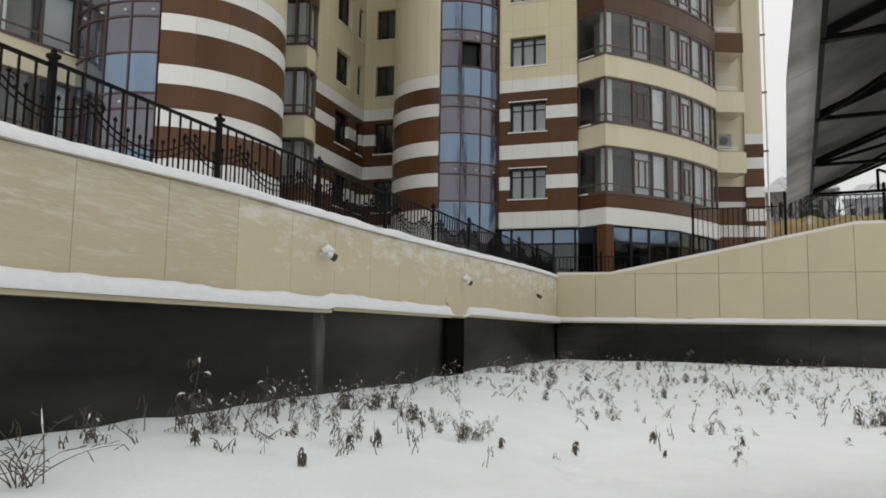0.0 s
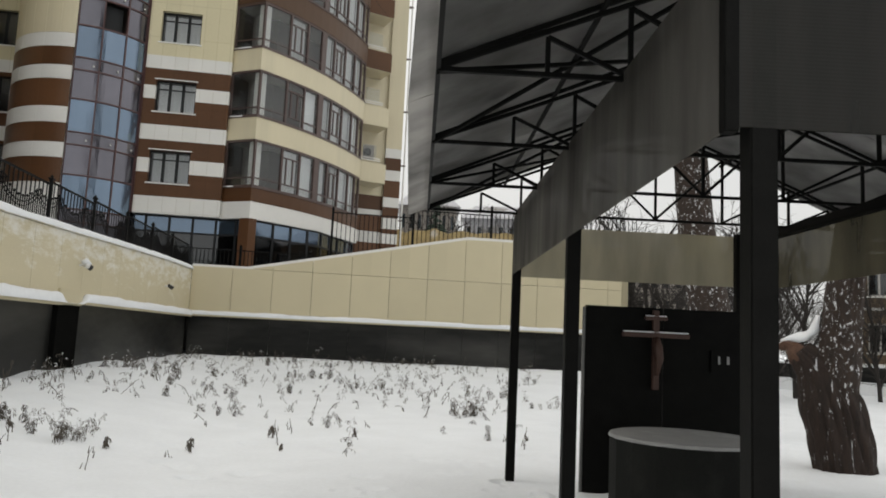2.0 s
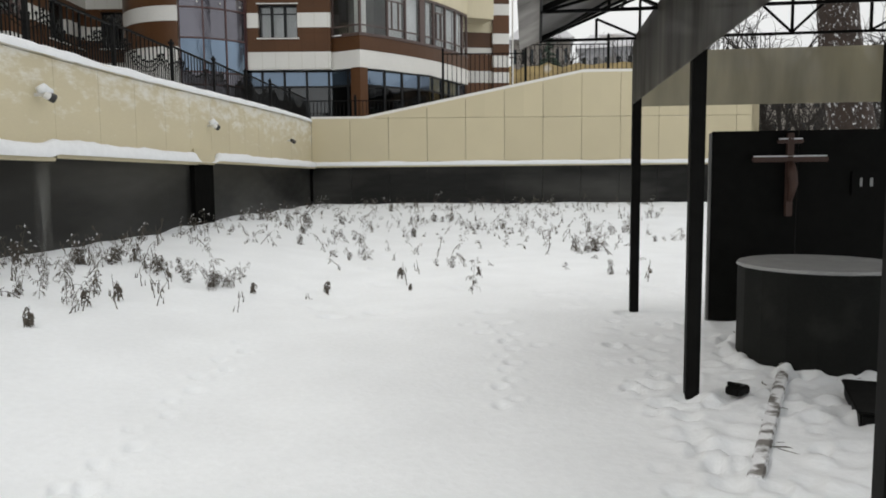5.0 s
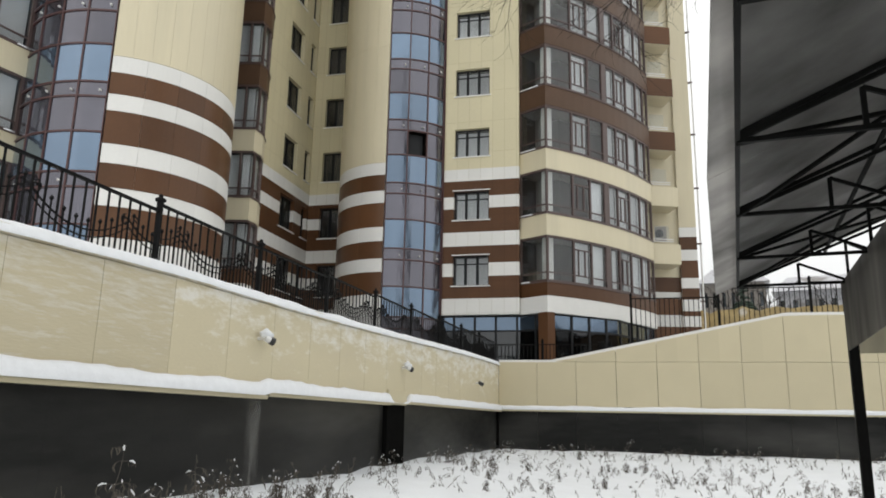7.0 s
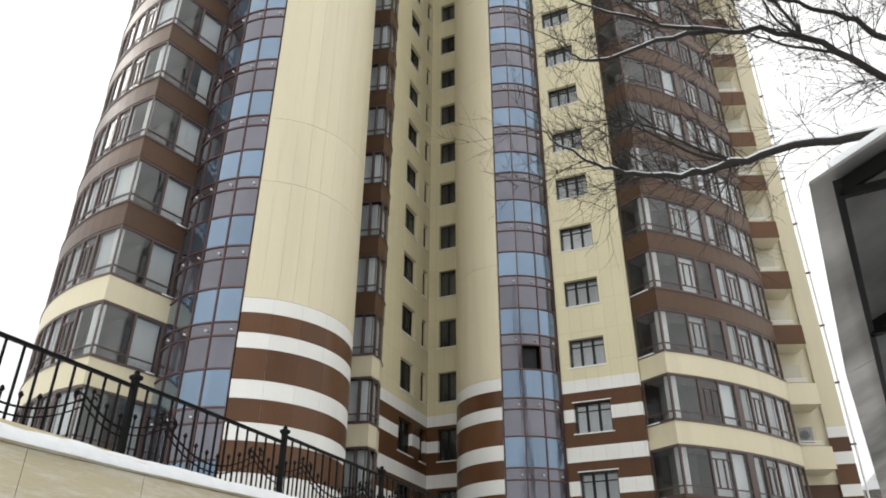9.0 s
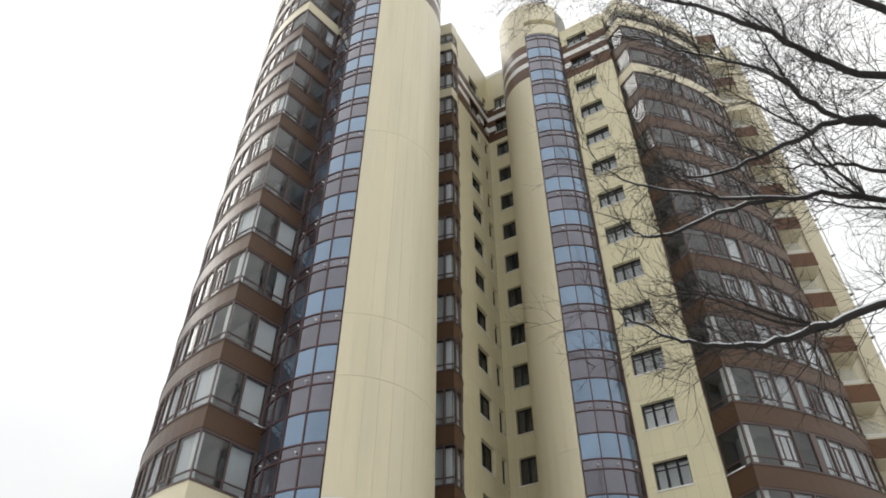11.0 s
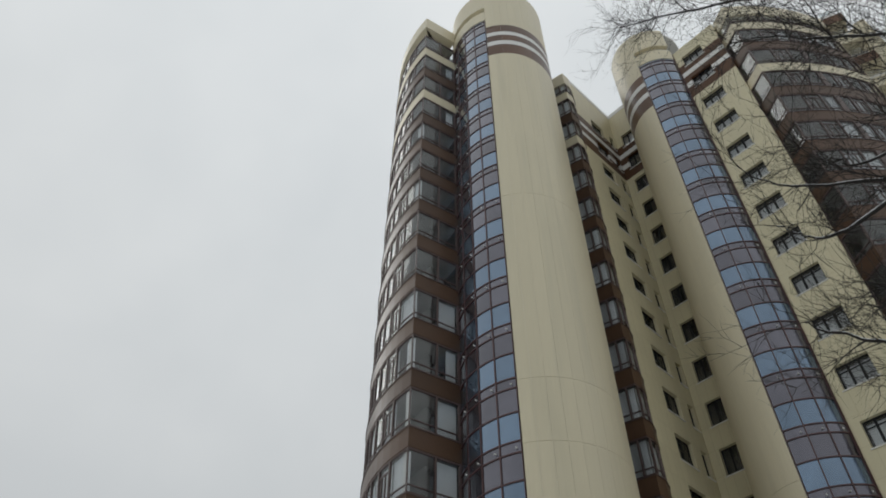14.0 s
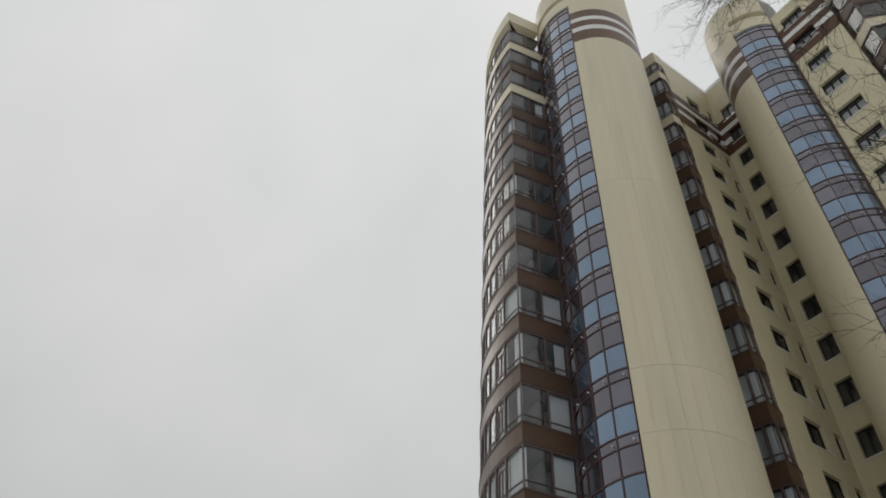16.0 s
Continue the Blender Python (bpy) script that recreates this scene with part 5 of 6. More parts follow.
BOUGHS = [
    [trunk[13], polar(-40, 0.60, 14.2), polar(-31.6, 0.637, 13.4), polar(-24.9, 0.661, 12.8), polar(-18, 0.655, 12.4), polar(-11.9, 0.674, 12.2), polar(-7.5, 0.72, 12.2), polar(-4.2, 0.781, 12.2)],
    [trunk[15], polar(-39, 0.66, 14.0), polar(-32.9, 0.725, 13.2), polar(-27.3, 0.863, 12.4), polar(-20.1, 0.93, 11.9), polar(-10.2, 1.049, 11.8), polar(-5, 1.15, 11.8)],
    [trunk[17], polar(-36, 0.88, 13.8), polar(-29.2, 1.029, 13.0), polar(-25.7, 1.224, 12.4), polar(-19, 1.4, 12.2), polar(-13, 1.55, 12.2)],
    [trunk[19], polar(-37, 0.98, 14.0), polar(-31.8, 1.127, 13.2), polar(-26.8, 1.366, 12.8), polar(-19, 1.62, 12.6), polar(-8, 1.8, 12.8), polar(2, 1.9, 13.2)],
    [trunk[22], polar(-36, 1.3, 13.6), polar(-28, 1.6, 13.0), polar(-16, 1.95, 12.6), polar(-5, 2.2, 12.6)],
    [trunk[24], polar(-44, 1.35, 13.6), polar(-40, 1.75, 12.6), polar(-32, 2.15, 11.8), polar(-20, 2.6, 11.6)],
    [trunk[23], polar(-41, 1.3, 13.4), polar(-35, 1.5, 12.4), polar(-27, 1.75, 11.8), polar(-17, 1.9, 11.6)],
    [trunk[14], polar(-46, 0.35, 13.5), polar(-44, 0.42, 11.5), polar(-38, 0.62, 10.5)],
    [trunk[21], polar(-54, 1.1, 14.0), polar(-62, 1.3, 14.5)],
    [polar(-32.5, 0.955, 13.4), polar(-30.0, 1.019, 13.0), polar(-22.6, 1.03, 12.6), polar(-15.8, 1.029, 12.4), polar(-13.3, 1.076, 12.3)],
    [polar(-36, 0.69, 13.6), polar(-32.7, 0.823, 13.0), polar(-29.1, 0.904, 12.6), polar(-25.4, 0.957, 12.3), polar(-21, 1.0, 12.2)],
    [polar(-22.7, 0.908, 12.1), polar(-18.7, 0.932, 11.9), polar(-10.2, 0.92, 11.7), polar(-8.1, 0.937, 11.7), polar(-6, 0.99, 11.7)],
]
for i, knots in enumerate(BOUGHS):
    line = spline(knots, 6)
    r0 = (0.115, 0.10, 0.1, 0.12, 0.12, 0.105, 0.105, 0.07, 0.09, 0.085, 0.07, 0.06)[i]
    radii = [max(0.012, r0 * (1 - 0.9 * k / (len(line) - 1))) for k in range(len(line))]
    jit = [p + Vector((rng.uniform(-1, 1), rng.uniform(-1, 1), rng.uniform(-1, 1))) * 0.05 for p in line]
    limb = put("limb", mesh("limb", *tube_data(jit, radii, 8), M_BARK, True), big)
    bits = []
    for _ in range((3, 4, 7, 8, 7, 6, 6, 0, 1, 1, 1, 0)[i]):
        j = rng.randrange(len(jit) // 3, len(jit) - 3)
        way = (jit[j + 1] - jit[j]).normalized() + Vector((rng.uniform(-.8, .8), rng.uniform(-.8, .8), rng.uniform(-.3, .9)))
        sub_line = crooked(jit[j], way, rng.uniform(2.0, 3.8), rng, 0.2, 0.0, 10)
        sr = radii[j] * 0.62
        put("branch", mesh("branch", *tube_data(sub_line, [max(0.009, sr * (1 - 0.85 * k / 10)) for k in range(11)], 6), M_BARK, True), limb)
        twigs(sub_line, 0.011, rng, 1, 16, 1.4, bits)
    twigs(jit, 0.012, rng, 2, (44, 52, 70, 80, 64, 54, 54, 10, 16, 15, 14, 16)[i], (2.0, 2.1, 2.2, 2.3, 2.3, 2.0, 2.0, 1.2, 2.0, 1.8, 1.8, 1.3)[i], bits)
    tw = put("twig_spray", mesh("twig_spray", *join(bits), M_TWIG), limb, None, "fine bare twigs")
    tw["kind"] = "stuff"
    if i < 7 or i > 8:
        put("snow_line", mesh("snow_line", *snow_line(jit[6:], radii[6:]), M_SNOWCAP, True), limb, None, "snow lying along the limb")

# leaning cut trunk
old = thing("leaning_trunk", "thick leaning tree trunk with rough bark and plastered snow", "tree")


def furrowed(line, radii, deep, seed):
    """A trunk with vertical bark ridges round a bent line."""
    tv, tf = tube_data(line, radii, 72)
    out = []
    for i, p in enumerate(tv):
        c, p = line[min(i // 72, len(line) - 1)], Vector(p)
        a = i % 72
        w = 0.04 * noise.noise(p * 1.6) + deep * abs(noise.noise(Vector((a * 0.7, seed, p.z * 0.6)))) + 0.6 * deep * abs(noise.noise(Vector((a * 1.6, seed + 5, p.z * 1.8)))) - 0.05
        out.append(tuple(p + (p - c) * w))
    return out, tf


lower = spline([(10.37, 7.12, -0.25), (10.36, 7.14, 0.05), (10.31, 7.2, 0.5), (10.22, 7.33, 1.05), (10.14, 7.43, 1.4), (10.0, 7.6, 1.66)], 12)
put("trunk", mesh("trunk", *furrowed(lower, [0.46, 0.43] + [0.385 - 0.0006 * i for i in range(30)] + [0.365 - 0.0075 * i for i in range(len(lower) - 32)], 0.36, 2.0), M_REDBARK, True), old)
upper = spline([(10.27, 7.26, 0.75), (10.33, 7.18, 1.4), (10.36, 7.14, 2.0), (10.39, 7.1, 2.66), (10.5, 6.95, 4.2), (10.5, 6.9, 7.0)], 12)
put("upper_trunk", mesh("upper_trunk", *furrowed(upper, [max(0.22, 0.275 - 0.0009 * i) for i in range(len(upper))], 0.28, 9.0), M_BARKSNOW, True), old, None, "dark upper trunk plastered with snow")
stub_l = [Vector(p) for p in ((10.02, 7.56, 1.55), (9.95, 7.66, 1.68), (9.88, 7.76, 1.72), (9.84, 7.82, 1.66))]
sv, sf = tube_data(spline(stub_l, 3), [0.16, 0.16, 0.15, 0.13, 0.12, 0.11, 0.1, 0.08, 0.06, 0.03], 14)
sv = [tuple(Vector(p) + noise.noise_vector(Vector(p) * 7) * 0.05) for p in sv]
put("broken_limb", mesh("broken_limb", sv, sf, M_BROKENWOOD), old, None, "raw orange broken wood")
cap = spline([(9.86, 7.78, 1.8), (9.95, 7.66, 1.85), (10.04, 7.52, 1.88), (10.12, 7.41, 2.02), (10.15, 7.37, 2.2)], 5)
cv, cf = tube_data(cap, [0.02 + 0.06 * math.sin(math.pi * (i + 1) / (len(cap) + 1)) for i in range(len(cap))], 12)
cv = [tuple(Vector(p) + noise.noise_vector(Vector(p) * 6) * 0.04) for p in cv]
put("snow_cap", mesh("snow_cap", cv, cf, M_SNOWCAP, True), old)


def bush(x, y, h, seed, label, n=9, name="bare_tree"):
    r = random.Random(seed)
    ob = thing(name, label, "tree", group="bare trees far off")
    bits = []
    g = ground_z(x, y) if math.hypot(x, y) < 45 else 0
    main = crooked((x, y, g - 0.1), (r.uniform(-.1, .1), r.uniform(-.1, .1), 1), h * 0.8, r, 0.08, 0.03, 8)
    for i in range(n):
        a = r.uniform(0, 6.28)
        st = main[r.randrange(1, 7)]
        ln = crooked(st, (math.cos(a) * 0.7, math.sin(a) * 0.7, 1), h * r.uniform(0.3, 0.55), r, 0.15, 0.02, 7)
        bits.append(tube_data(ln, [0.035 * h / 4 * (1 - 0.8 * k / 7) for k in range(8)], 4))
        twigs(ln, 0.012 * h / 4, r, 1, 9, h * 0.22, bits)
    put("trunk", mesh("trunk", *tube_data(main, [0.07 * h / 4 * (1 - 0.8 * k / 8) for k in range(9)], 7), M_TWIG), ob)
    put("crown", mesh("crown", *join(bits), M_TWIG), ob)["kind"] = "stuff"


bush(27.5, 14.3, 4.2, 11, "slender bare young tree by the low fence", 12)
bush(31.0, 18.5, 5.0, 12, "bare shrub before the brick house", 14)
bush(25.5, 18.0, 3.6, 13, "bare shrub before the brick house", 12)
for i, (az, d, h) in enumerate(((-51, 27, 4.5), (-52.5, 29, 5), (-49.5, 30, 5), (-46, 29, 5), (-57.5, 33, 5), (-61, 34, 5.5), (-44, 38, 7), (-41, 40, 6), (-50, 40, 8), (-47, 46, 9), (-53, 44, 8), (-38, 62, 13), (-34, 66, 14), (-30, 64, 13), (-26.5, 70, 14), (-43, 60, 13), (-49, 62, 13))):
    q = polar(az, 0, d)
    bush(q.x, q.y, h, 30 + i, "bare winter tree in the distance", 14)

# ---- houses beyond ----
def brick_house():
    c = polar(-55.4, 0, 46)
    m = Matrix.Translation((c.x, c.y, 0)) @ Matrix.Rotation(radians(-60), 4, "Z")
    h = thing("brick_house", "old brown brick house with white-framed windows", "house", m)
    wins = [(1.2 + 4.1 * i, 3.9 + 4.1 * i, 1.9 + 3.0 * k, 3.45 + 3.0 * k) for i in range(5) for k in range(3)]
    put("wall", mesh("wall", *wall_cells((0, 0), (22, 0), 0.4, -0.5, 10.2, wins), M_BRICK), h)
    put("side_wall", mesh("side_wall", *wall_cells((0, 12), (0, 0.0), 0.4, -0.5, 10.2, []), M_BRICK), h)
    put("back_room", mesh("back_room", *box_data(0.5, 21.5, 1.5, 11.5, -0.4, 10.0), M_ROOM), h)
    put("roof", mesh("roof", [(-0.5, -0.5, 10.2), (22.5, -0.5, 10.2), (22.5, 12.5, 10.2), (-0.5, 12.5, 10.2), (2, 6, 13.2), (20, 6, 13.2)], [(0, 1, 5, 4), (1, 2, 5), (2, 3, 4, 5), (3, 0, 4), (3, 2, 1, 0)], M_ROOFSNOW), h)
    for a, b, z0, z1 in wins:
        bits = [box_data(a, b, 0.15, 0.22, z0, z0 + 0.08), box_data(a, b, 0.15, 0.22, z1 - 0.08, z1)]
        for i in range(6):
            x = a + (b - a) * i / 5
            bits.append(box_data(max(a, x - 0.05), min(b, x + 0.05), 0.152, 0.218, z0 + 0.08, z1 - 0.08))
        w = put("window", mesh("window", *bits[0], M_OLDFRAME), h)
        for bar in bits[1:]:
            put("mullion", mesh("mullion", *bar, M_OLDFRAME), w)
        put("pane", mesh("pane", *box_data(a + 0.02, b - 0.02, 0.24, 0.25, z0 + 0.05, z1 - 0.05), M_BLUEGLASS), w)
        put("sill", mesh("sill", *box_data(a - 0.1, b + 0.1, -0.12, 0.1, z0 - 0.08, z0 - 0.005), M_SILL), w)
    for z in (1.2, 4.15, 7.15):
        put("ledge", mesh("ledge", *box_data(-0.05, 22, -0.12, -0.003, z, z + 0.12), M_SILL), h)


brick_house()
q0, q1 = polar(-50, 0, 40), polar(-74, 0, 36)
lowwall = thing("low_wall", "low black wall with snow on top before the house", "wall")
put("wall", mesh("wall", *ribbon_data([Vector((q0.x, q0.y)), Vector((q1.x, q1.y))], -0.3, 1.2, 0.3), M_BLACKSTONE), lowwall)
put("snow_top", mesh("snow_top", *ribbon_data([Vector((q0.x, q0.y)), Vector((q1.x, q1.y))], 1.2, 1.3, 0.34, 0.02), M_SNOWCAP), lowwall)
put("snow_bank", mesh("snow_bank", *ribbon_data([Vector((q0.x, q0.y)), Vector((q1.x, q1.y))], -0.3, 0.55, 0.3, 0.4), M_SNOWCAP), lowwall)
# low wire fence
prev = None
for i in range(7):
    az, d = -52.5 - 3.6 * i, 33.0 - 3.2 * i
    q = polar(az, 0, d)
    f = thing("fence_post", "thin dark fence post in the snow", "fence", Matrix.Translation((q.x, q.y, 0)), "low wire fence")
    put("post", mesh("post", *tube_data([(0, 0, -0.2), (0, 0, 0.85)], 0.035, 6), M_IRON), f)
    if prev is not None:
        dv = prev - q
        put("wire", mesh("wire", *tube_data([(0, 0, 0.75), (dv.x, dv.y, 0.75)], 0.012, 4), M_IRON), f)
    prev = Vector((q.x, q.y, 0))


def far_house(az0, az1, d, top, m, rows, cols, seed):
    a, b = polar(az0, 0, d), polar(az1, 0, d)
    ln = (b - a).length
    ang = math.atan2(b.y - a.y, b.x - a.x)
    h = thing("distant_house", "pale distant apartment house with rows of windows", "house", Matrix.Translation((a.x, a.y, 0)) @ Matrix.Rotation(ang, 4, "Z"), "houses beyond the fence")
    wins = [(ln * (i + 0.3) / cols, ln * (i + 0.7) / cols, top - 3 * (k + 1) + 0.6, top - 3 * (k + 1) + 2.1) for i in range(cols) for k in range(rows)]
    put("wall", mesh("wall", *wall_cells((0, 0), (ln, 0), 0.4, 0, top, wins), m), h)
    put("inner", mesh("inner", *box_data(0.3, ln - 0.3, 0.8, 10, 0, top - 0.3), M_ROOM), h)
    put("roof", mesh("roof", [(-0.4, -0.5, top), (ln + 0.4, -0.5, top), (ln + 0.4, 10.5, top), (-0.4, 10.5, top), (1, 5, top + 2.4), (ln - 1, 5, top + 2.4)], [(0, 1, 5, 4), (1, 2, 5), (2, 3, 4, 5), (3, 0, 4), (3, 2, 1, 0)], M_ROOFSNOW), h)
    for a_, b_, z0, z1 in wins:
        put("window", mesh("window", *box_data(a_, b_, 0.2, 0.3, z0, z1), M_BLUEGLASS), h)


far_house(-23.6, -28.0, 78, 15.4, M_HOUSE, 2, 7, 1)
far_house(-28.6, -36.0, 86, 15.6, M_ROOFSNOW, 2, 9, 2)
far_house(-39.0, -47.0, 90, 11.0, M_HOUSE, 2, 9, 3)
bank = thing("earth_bank", "ochre earth bank with snow beyond the fence", "bank", kind="structure")
bv = []
for i in range(25):
    q = polar(-22.5 - 0.55 * i, 0, 44)
    for dz, dd in ((4.5, 0), (8.2 + 0.4 * noise.noise(Vector((i * 0.5, 0, 0))), 2.0), (8.6, 14)):
        r = polar(-22.5 - 0.55 * i, 0, 44 + dd)
        bv.append((r.x, r.y, dz))
put("bank", mesh("bank", bv, [(3 * i + j, 3 * i + 3 + j, 3 * i + 4 + j, 3 * i + 1 + j) for i in range(24) for j in range(2)], surface("ochre_earth", (0.33, 0.25, 0.12), 0.9, spread=0.4, scale=1.5, stain=(0.7, 0.7, 0.7), stain_at=0.55, stain_scale=0.5)), bank)




def conifer(x, y, z, h, seed):
    """A small fir: tapered stem and drooping whorls."""
    r = random.Random(seed)
    ob = thing("fir_tree", "small dark green fir beyond the iron fence", "tree")
    put("trunk", mesh("trunk", *tube_data([(x, y, z), (x, y, z + h)], [0.16, 0.03], 8), M_BARK), ob)
    bits = []
    for i in range(90):
        t = (i + 0.5) / 90
        a, ln = r.uniform(0, 6.28), h * 0.3 * (1 - t) * r.uniform(0.7, 1.1) + 0.15
        q = Vector((x, y, z + h * (0.12 + 0.86 * t)))
        tip = q + Vector((math.cos(a) * ln, math.sin(a) * ln, -0.25 * ln))
        bits.append(tube_data([q, q.lerp(tip, 0.6) + Vector((0, 0, 0.06)), tip], [0.06, 0.2 * (1 - t) + 0.06, 0.02], 5))
    put("crown", mesh("crown", *join(bits), M_NEEDLE), ob)["kind"] = "stuff"


q = polar(-26.5, 0, 58)
conifer(q.x, q.y, 6.0, 6.6, 3)

# ---- dry weeds in the snow ----
def weed_data(r, h, leafy):
    bits, snow = [], []
    for s in range(r.choice((1, 2, 3))):
        a = r.uniform(0, 6.28)
        st = crooked((r.uniform(-.06, .06), r.uniform(-.06, .06), -0.06), (math.cos(a) * 0.25, math.sin(a) * 0.25, 1), h * r.uniform(0.6, 1.0), r, 0.13, 0.0, 7)
        bits.append(tube_data(st, [0.007, 0.007, 0.006, 0.006, 0.005, 0.004, 0.003, 0.002], 4))
        for k in range(leafy):
            i = r.randrange(2, 8)
            b = r.uniform(0, 6.28)
            tip = crooked(st[i], (math.cos(b), math.sin(b), 0.35), h * r.uniform(0.1, 0.28), r, 0.3, -0.3, 4)
            bits.append(tube_data(tip, [0.004, 0.0035, 0.003, 0.0025, 0.002], 3))
            for q in tip[2:]:
                w = r.uniform(0.007, 0.024)
                bits.append(tube_data([q, q + Vector((r.uniform(-.02, .02), r.uniform(-.02, .02), -w * 2.0)), q + Vector((r.uniform(-.03, .03), r.uniform(-.03, .03), -w * 4.2))], [w * 0.25, w * 0.42, 0.002], 4))
            if r.random() < 0.22:
                snow.append(tube_data([tip[-3] + Vector((0, 0, 0.004)), tip[-2] + Vector((0, 0, 0.01)), tip[-1] + Vector((0, 0, 0.004))], [0.004, 0.012, 0.004], 5))
        if r.random() < 0.5:
            snow.append(tube_data([st[-1] + Vector((0, 0, -0.01)), st[-1] + Vector((0.005, 0, 0.02)), st[-1] + Vector((0, 0, 0.045))], [0.008, 0.014, 0.004], 6))
    return bits, snow


rw_ = random.Random(21)
VARIANTS = []
for i in range(10):
    h = rw_.uniform(0.45, 1.0)
    b, s_ = weed_data(rw_, h, rw_.choice((8, 12, 17)))
    VARIANTS.append((mesh("stem", *join(b), M_WEED), mesh("snow_tuft", *join(s_), M_SNOWCAP) if s_ else None))


TUFTED = [i for i, v in enumerate(VARIANTS) if v[1]]


def weed_place(r):
    """Weeds crowd along the walls and thin out towards the open snow."""
    while True:
        az, d = r.uniform(-34, 33), r.uniform(7.5, 31)
        p = polar(az, 0, d)
        u, v = to_uv(p.x, p.y)
        left, far = u + 5.5 + 1.25 * (31.57 - v) / 39.57, 31.57 - v
        if left < 0.3 or far < 0.3:
            continue
        if far > 23 and left > 4.2 or (p.x > 3.2 and p.y < 9.5):
            continue
        patch = noise.noise(Vector((p.x * 0.45, p.y * 0.45, 5.5)))
        want = max(1 - left / 5.5, 1 - far / 17) + 0.55 * patch
        if d < 14 and left < 5:
            want -= 0.34
        if far < 17 and left > 12:
            want -= 0.25
        if far < 22 and left < 16 and r.random() < 0.06:
            return p
        if r.random() < want:
            return p


rp = random.Random(8)
CLUMPS = [(-2.43, 11.3, 6, 0.4, 0.62), (-1.8, 10.5, 6, 0.4, 0.58), (-1.28, 11.3, 8, 0.4, 0.5), (-0.8, 11.2, 9, 0.5, 0.5), (-0.36, 10.5, 6, 0.35, 0.45),
          (0.24, 10.1, 9, 0.3, 0.55), (0.57, 10.7, 5, 0.3, 0.5), (-1.9, 8.6, 4, 0.25, 0.5), (-2.6, 8.4, 6, 0.3, 0.6), (3.0, 14.0, 7, 0.5, 0.4),
          (3.1, 17.8, 12, 0.9, 0.55), (1.9, 19.6, 14, 0.9, 0.6), (4.6, 12.8, 5, 0.4, 0.4), (7.8, 20.0, 8, 0.5, 0.5), (7.5, 22.6, 10, 0.7, 0.6),
          (8.1, 14.1, 10, 0.28, 0.75), (11.2, 18.3, 5, 0.4, 0.6), (5.2, 20.1, 10, 0.9, 0.55), (14.0, 20.8, 6, 0.6, 0.6), (11.3, 15.5, 5, 0.35, 0.55)]
spots = [(weed_place(rp), rp.uniform(0.35, 0.7)) for i in range(110)]
for cx, cy, count, wide, high in CLUMPS:
    spots += [(Vector((cx + rp.gauss(0, wide * 0.6), cy + rp.gauss(0, wide * 0.6), 0)), high * rp.uniform(0.6, 1.15)) for i in range(count)]
for p, k in spots:
    g = ground_z(p.x, p.y)
    me, sn = VARIANTS[rp.randrange(10)]
    w = thing("dry_weed", "dry brown weed with snow tufts standing in snow", "weed",
              Matrix.Translation((p.x, p.y, g)) @ Matrix.Rotation(rp.uniform(0, 6.28), 4, "Z") @ Matrix.Rotation(rp.gauss(0, 0.22), 4, "X") @ Matrix.Scale(k, 4), "dry weeds")
    put("stem", me, w)
    if sn:
        put("snow_tuft", sn, w)["kind"] = "stuff"


def wilted_tuft(x, y, h):
    """A hunched tuft: dead leaves hanging round a bent stem, with a little snow."""
    w = thing("wilted_plant", "small wilted dark plant hunched in the snow", "weed", Matrix.Translation((x, y, ground_z(x, y))), "wilted plants")
    put("stem", mesh("stem", *tube_data(crooked((0, 0, -0.04), (0.1, 0, 1), h, rp, 0.12, 0, 5), [0.008, 0.007, 0.006, 0.005, 0.004, 0.003], 5), M_WEED), w)
    leaves = []
    for i in range(26):
        a, t = rp.uniform(0, 6.28), rp.uniform(0.3, 1.0)
        q = Vector((0, 0, h * t))
        d = Vector((math.cos(a), math.sin(a), 0))
        ln = h * rp.uniform(0.3, 0.6)
        leaves.append(tube_data([q, q + d * ln * rp.uniform(0.2, 0.5) + Vector((0, 0, -ln * 0.2)), q + d * ln * rp.uniform(0.3, 0.75) + Vector((0, 0, -ln * rp.uniform(0.5, 1)))], [0.003, 0.011, 0.002], 4))
    put("leaf_spray", mesh("leaf_spray", *join(leaves), M_WEED), w)["kind"] = "stuff"
    put("snow_tuft", mesh("snow_tuft", *tube_data([(0.01, 0, h * 0.9), (0.015, 0, h * 1.02), (0.01, 0, h * 1.08)], [0.006, 0.012, 0.004], 6), M_SNOWCAP, True), w)


for x, y, h in ((-1.37, 7.35, 0.24), (-1.03, 8.36, 0.26), (-0.77, 8.77, 0.27), (1.76, 10.27, 0.26), (2.95, 10.24, 0.14), (3.15, 11.5, 0.25), (-2.45, 7.5, 0.25), (0.75, 10.05, 0.2), (4.45, 11.4, 0.2)):
    wilted_tuft(x, y, h * 0.75)
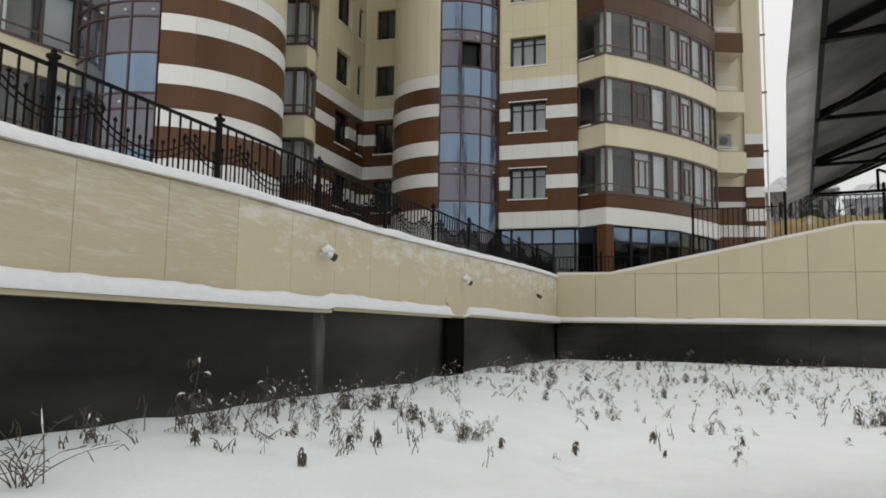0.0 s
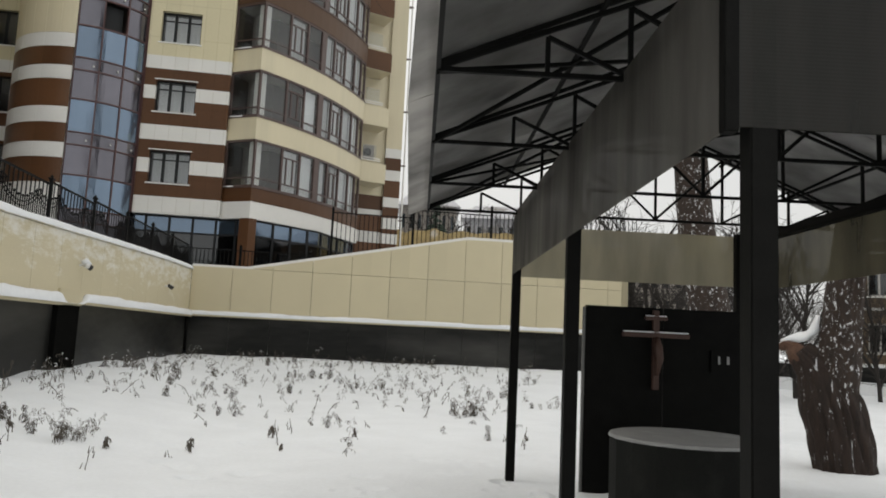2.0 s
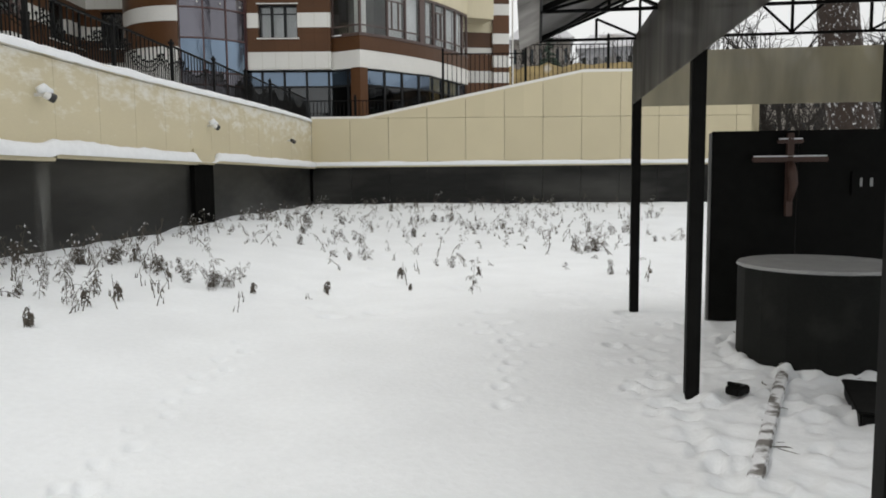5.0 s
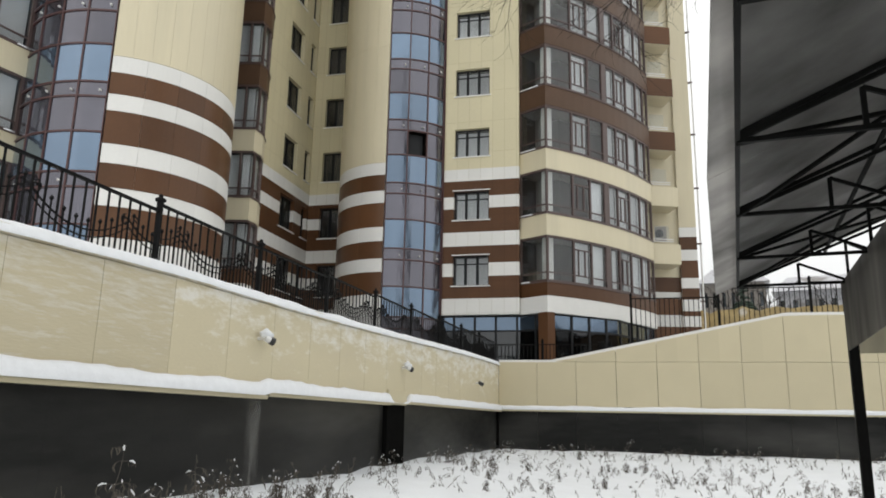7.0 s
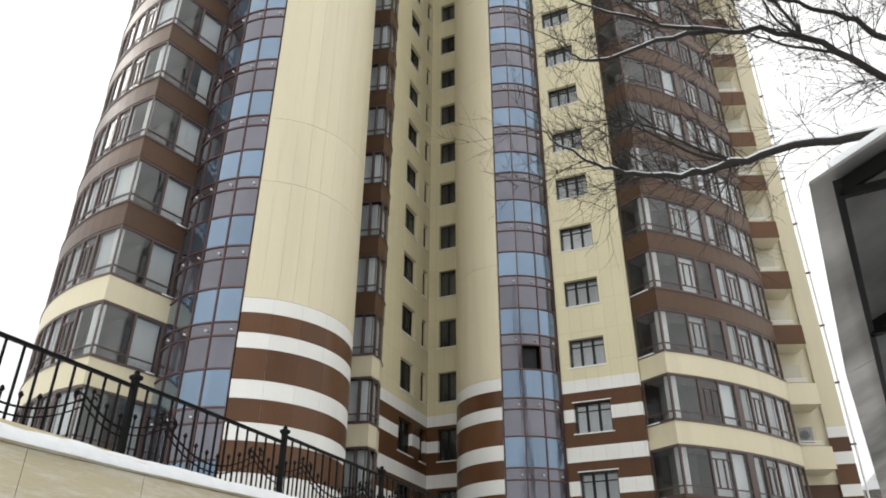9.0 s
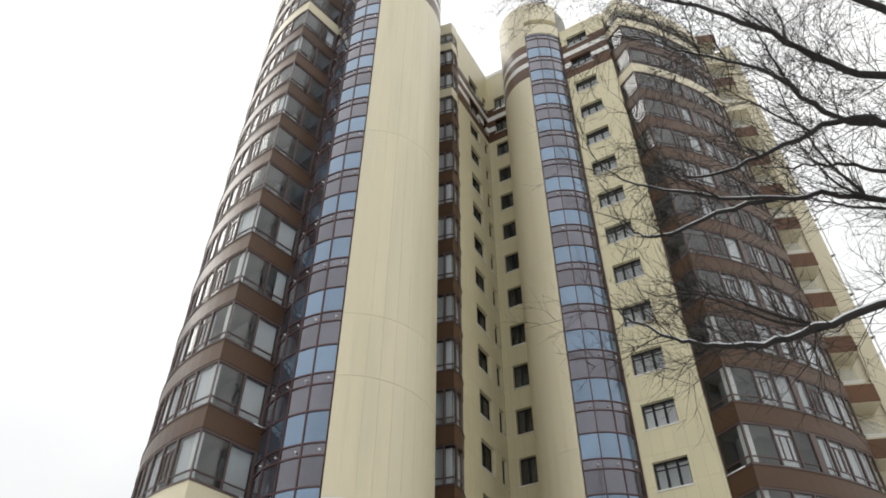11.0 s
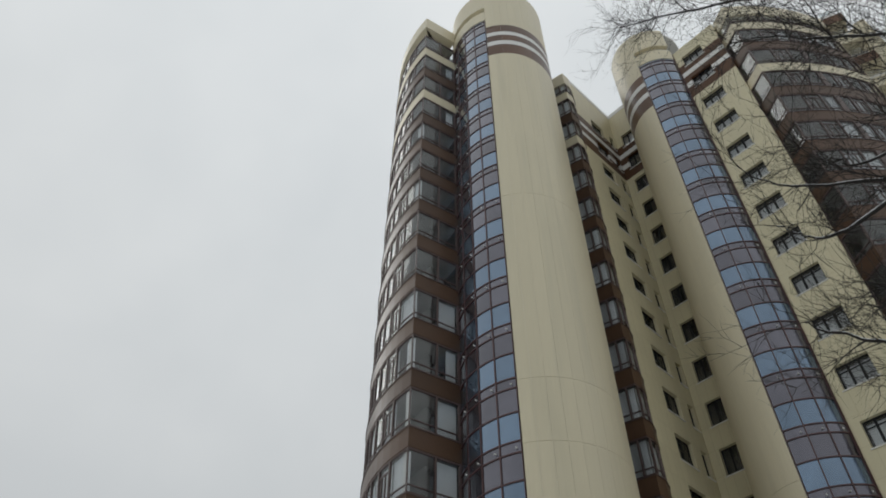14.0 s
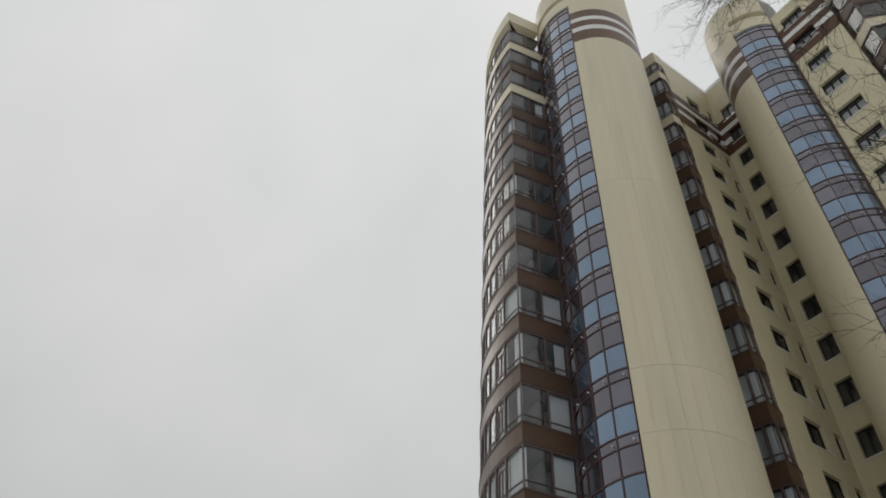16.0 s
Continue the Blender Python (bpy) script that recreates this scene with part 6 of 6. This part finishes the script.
# tall snow-tufted stalks along the foot of the wall
for az in (24.4, 19.9, 18.9, 13.2):
    d = 5.0
    while True:
        p = polar(az, 0, d)
        u_, v_ = to_uv(p.x, p.y)
        if u_ + 5.5 + 1.25 * (31.57 - v_) / 39.57 < rp.uniform(0.5, 1.1):
            break
        d += 0.1
    me, sn = VARIANTS[rp.choice(TUFTED)]
    w = thing("dry_weed", "tall dry weed with snow tufts at the wall's foot", "weed",
              Matrix.Translation((p.x, p.y, ground_z(p.x, p.y))) @ Matrix.Rotation(rp.uniform(0, 6.28), 4, "Z") @ Matrix.Rotation(rp.gauss(0, 0.12), 4, "X") @ Matrix.Scale(rp.uniform(0.75, 1.1), 4), "dry weeds")
    put("stem", me, w)
    put("snow_tuft", sn, w)["kind"] = "stuff"
# arching dry shrub in the open snow
sp = polar(28.4, 0, 6.5)
shrub = thing("dry_shrub", "thin arching dry shrub with snow on its stems", "shrub", Matrix.Translation((sp.x, sp.y, ground_z(sp.x, sp.y))))
arcs, tufts = [], []
for i in range(13):
    t = rp.uniform(0, 6.28)
    st = crooked((rp.uniform(-.08, .08), rp.uniform(-.08, .08), -0.05), (math.cos(t) * 0.55, math.sin(t) * 0.55, 1), rp.uniform(0.5, 0.95), rp, 0.1, -0.11, 9)
    arcs.append(tube_data(st, [0.006 * (1 - 0.07 * k) for k in range(10)], 4))
    for k in range(5):
        q = st[rp.randrange(3, 10)]
        tip = crooked(q, (rp.uniform(-1, 1), rp.uniform(-1, 1), rp.uniform(-.4, .6)), rp.uniform(0.06, 0.16), rp, 0.2, -0.1, 3)
        arcs.append(tube_data(tip, [0.003, 0.003, 0.005, 0.002], 4))
    if i % 3 == 0:
        tufts.append(tube_data([p + Vector((0, 0, 0.008)) for p in st[5:9]], [0.003, 0.007, 0.006, 0.003], 6))
put("stem_spray", mesh("stem_spray", *join(arcs), M_WEED), shrub)["kind"] = "stuff"
put("snow_tuft", mesh("snow_tuft", *join(tufts), M_SNOWCAP), shrub)["kind"] = "stuff"
small = []
for i in range(420):
    p = weed_place(rp)
    g = ground_z(p.x, p.y)
    h = rp.uniform(0.12, 0.45)
    st = crooked((p.x, p.y, g - 0.03), (rp.uniform(-.7, .7), rp.uniform(-.7, .7), 1), h, rp, 0.3, -0.06, 5)
    small.append(tube_data(st, [0.008, 0.007, 0.006, 0.006, 0.004, 0.003], 4))
    for k in range(4):
        q = st[rp.randrange(2, 6)] + Vector((rp.uniform(-.05, .05), rp.uniform(-.05, .05), 0))
        small.append(tube_data([q, q + Vector((rp.uniform(-.03, .03), rp.uniform(-.03, .03), -0.07))], [0.003, 0.009], 4))
# bark bits and dead stalks trodden into the snow by the well
for i in range(90):
    a, b = rp.uniform(1.2, 6.5), rp.uniform(2.6, 8.6)
    x, y = 0.09 + 0.9023 * a + 0.4311 * b, -0.4311 * a + 0.9023 * b
    g, t = ground_z(x, y), rp.uniform(0, 6.28)
    ln = rp.uniform(0.06, 0.3)
    small.append(tube_data([(x, y, g - 0.004), (x + ln * math.cos(t) * 0.5, y + ln * math.sin(t) * 0.5, g + 0.004), (x + ln * math.cos(t + 0.3), y + ln * math.sin(t + 0.3), g + 0.002)], [0.002, rp.uniform(0.003, 0.006), 0.002], 4))
tagged(put("small_weeds", mesh("small_weeds", *join(small), M_WEED)), "small dry stalks poking out of the snow", "weeds", kind="stuff")
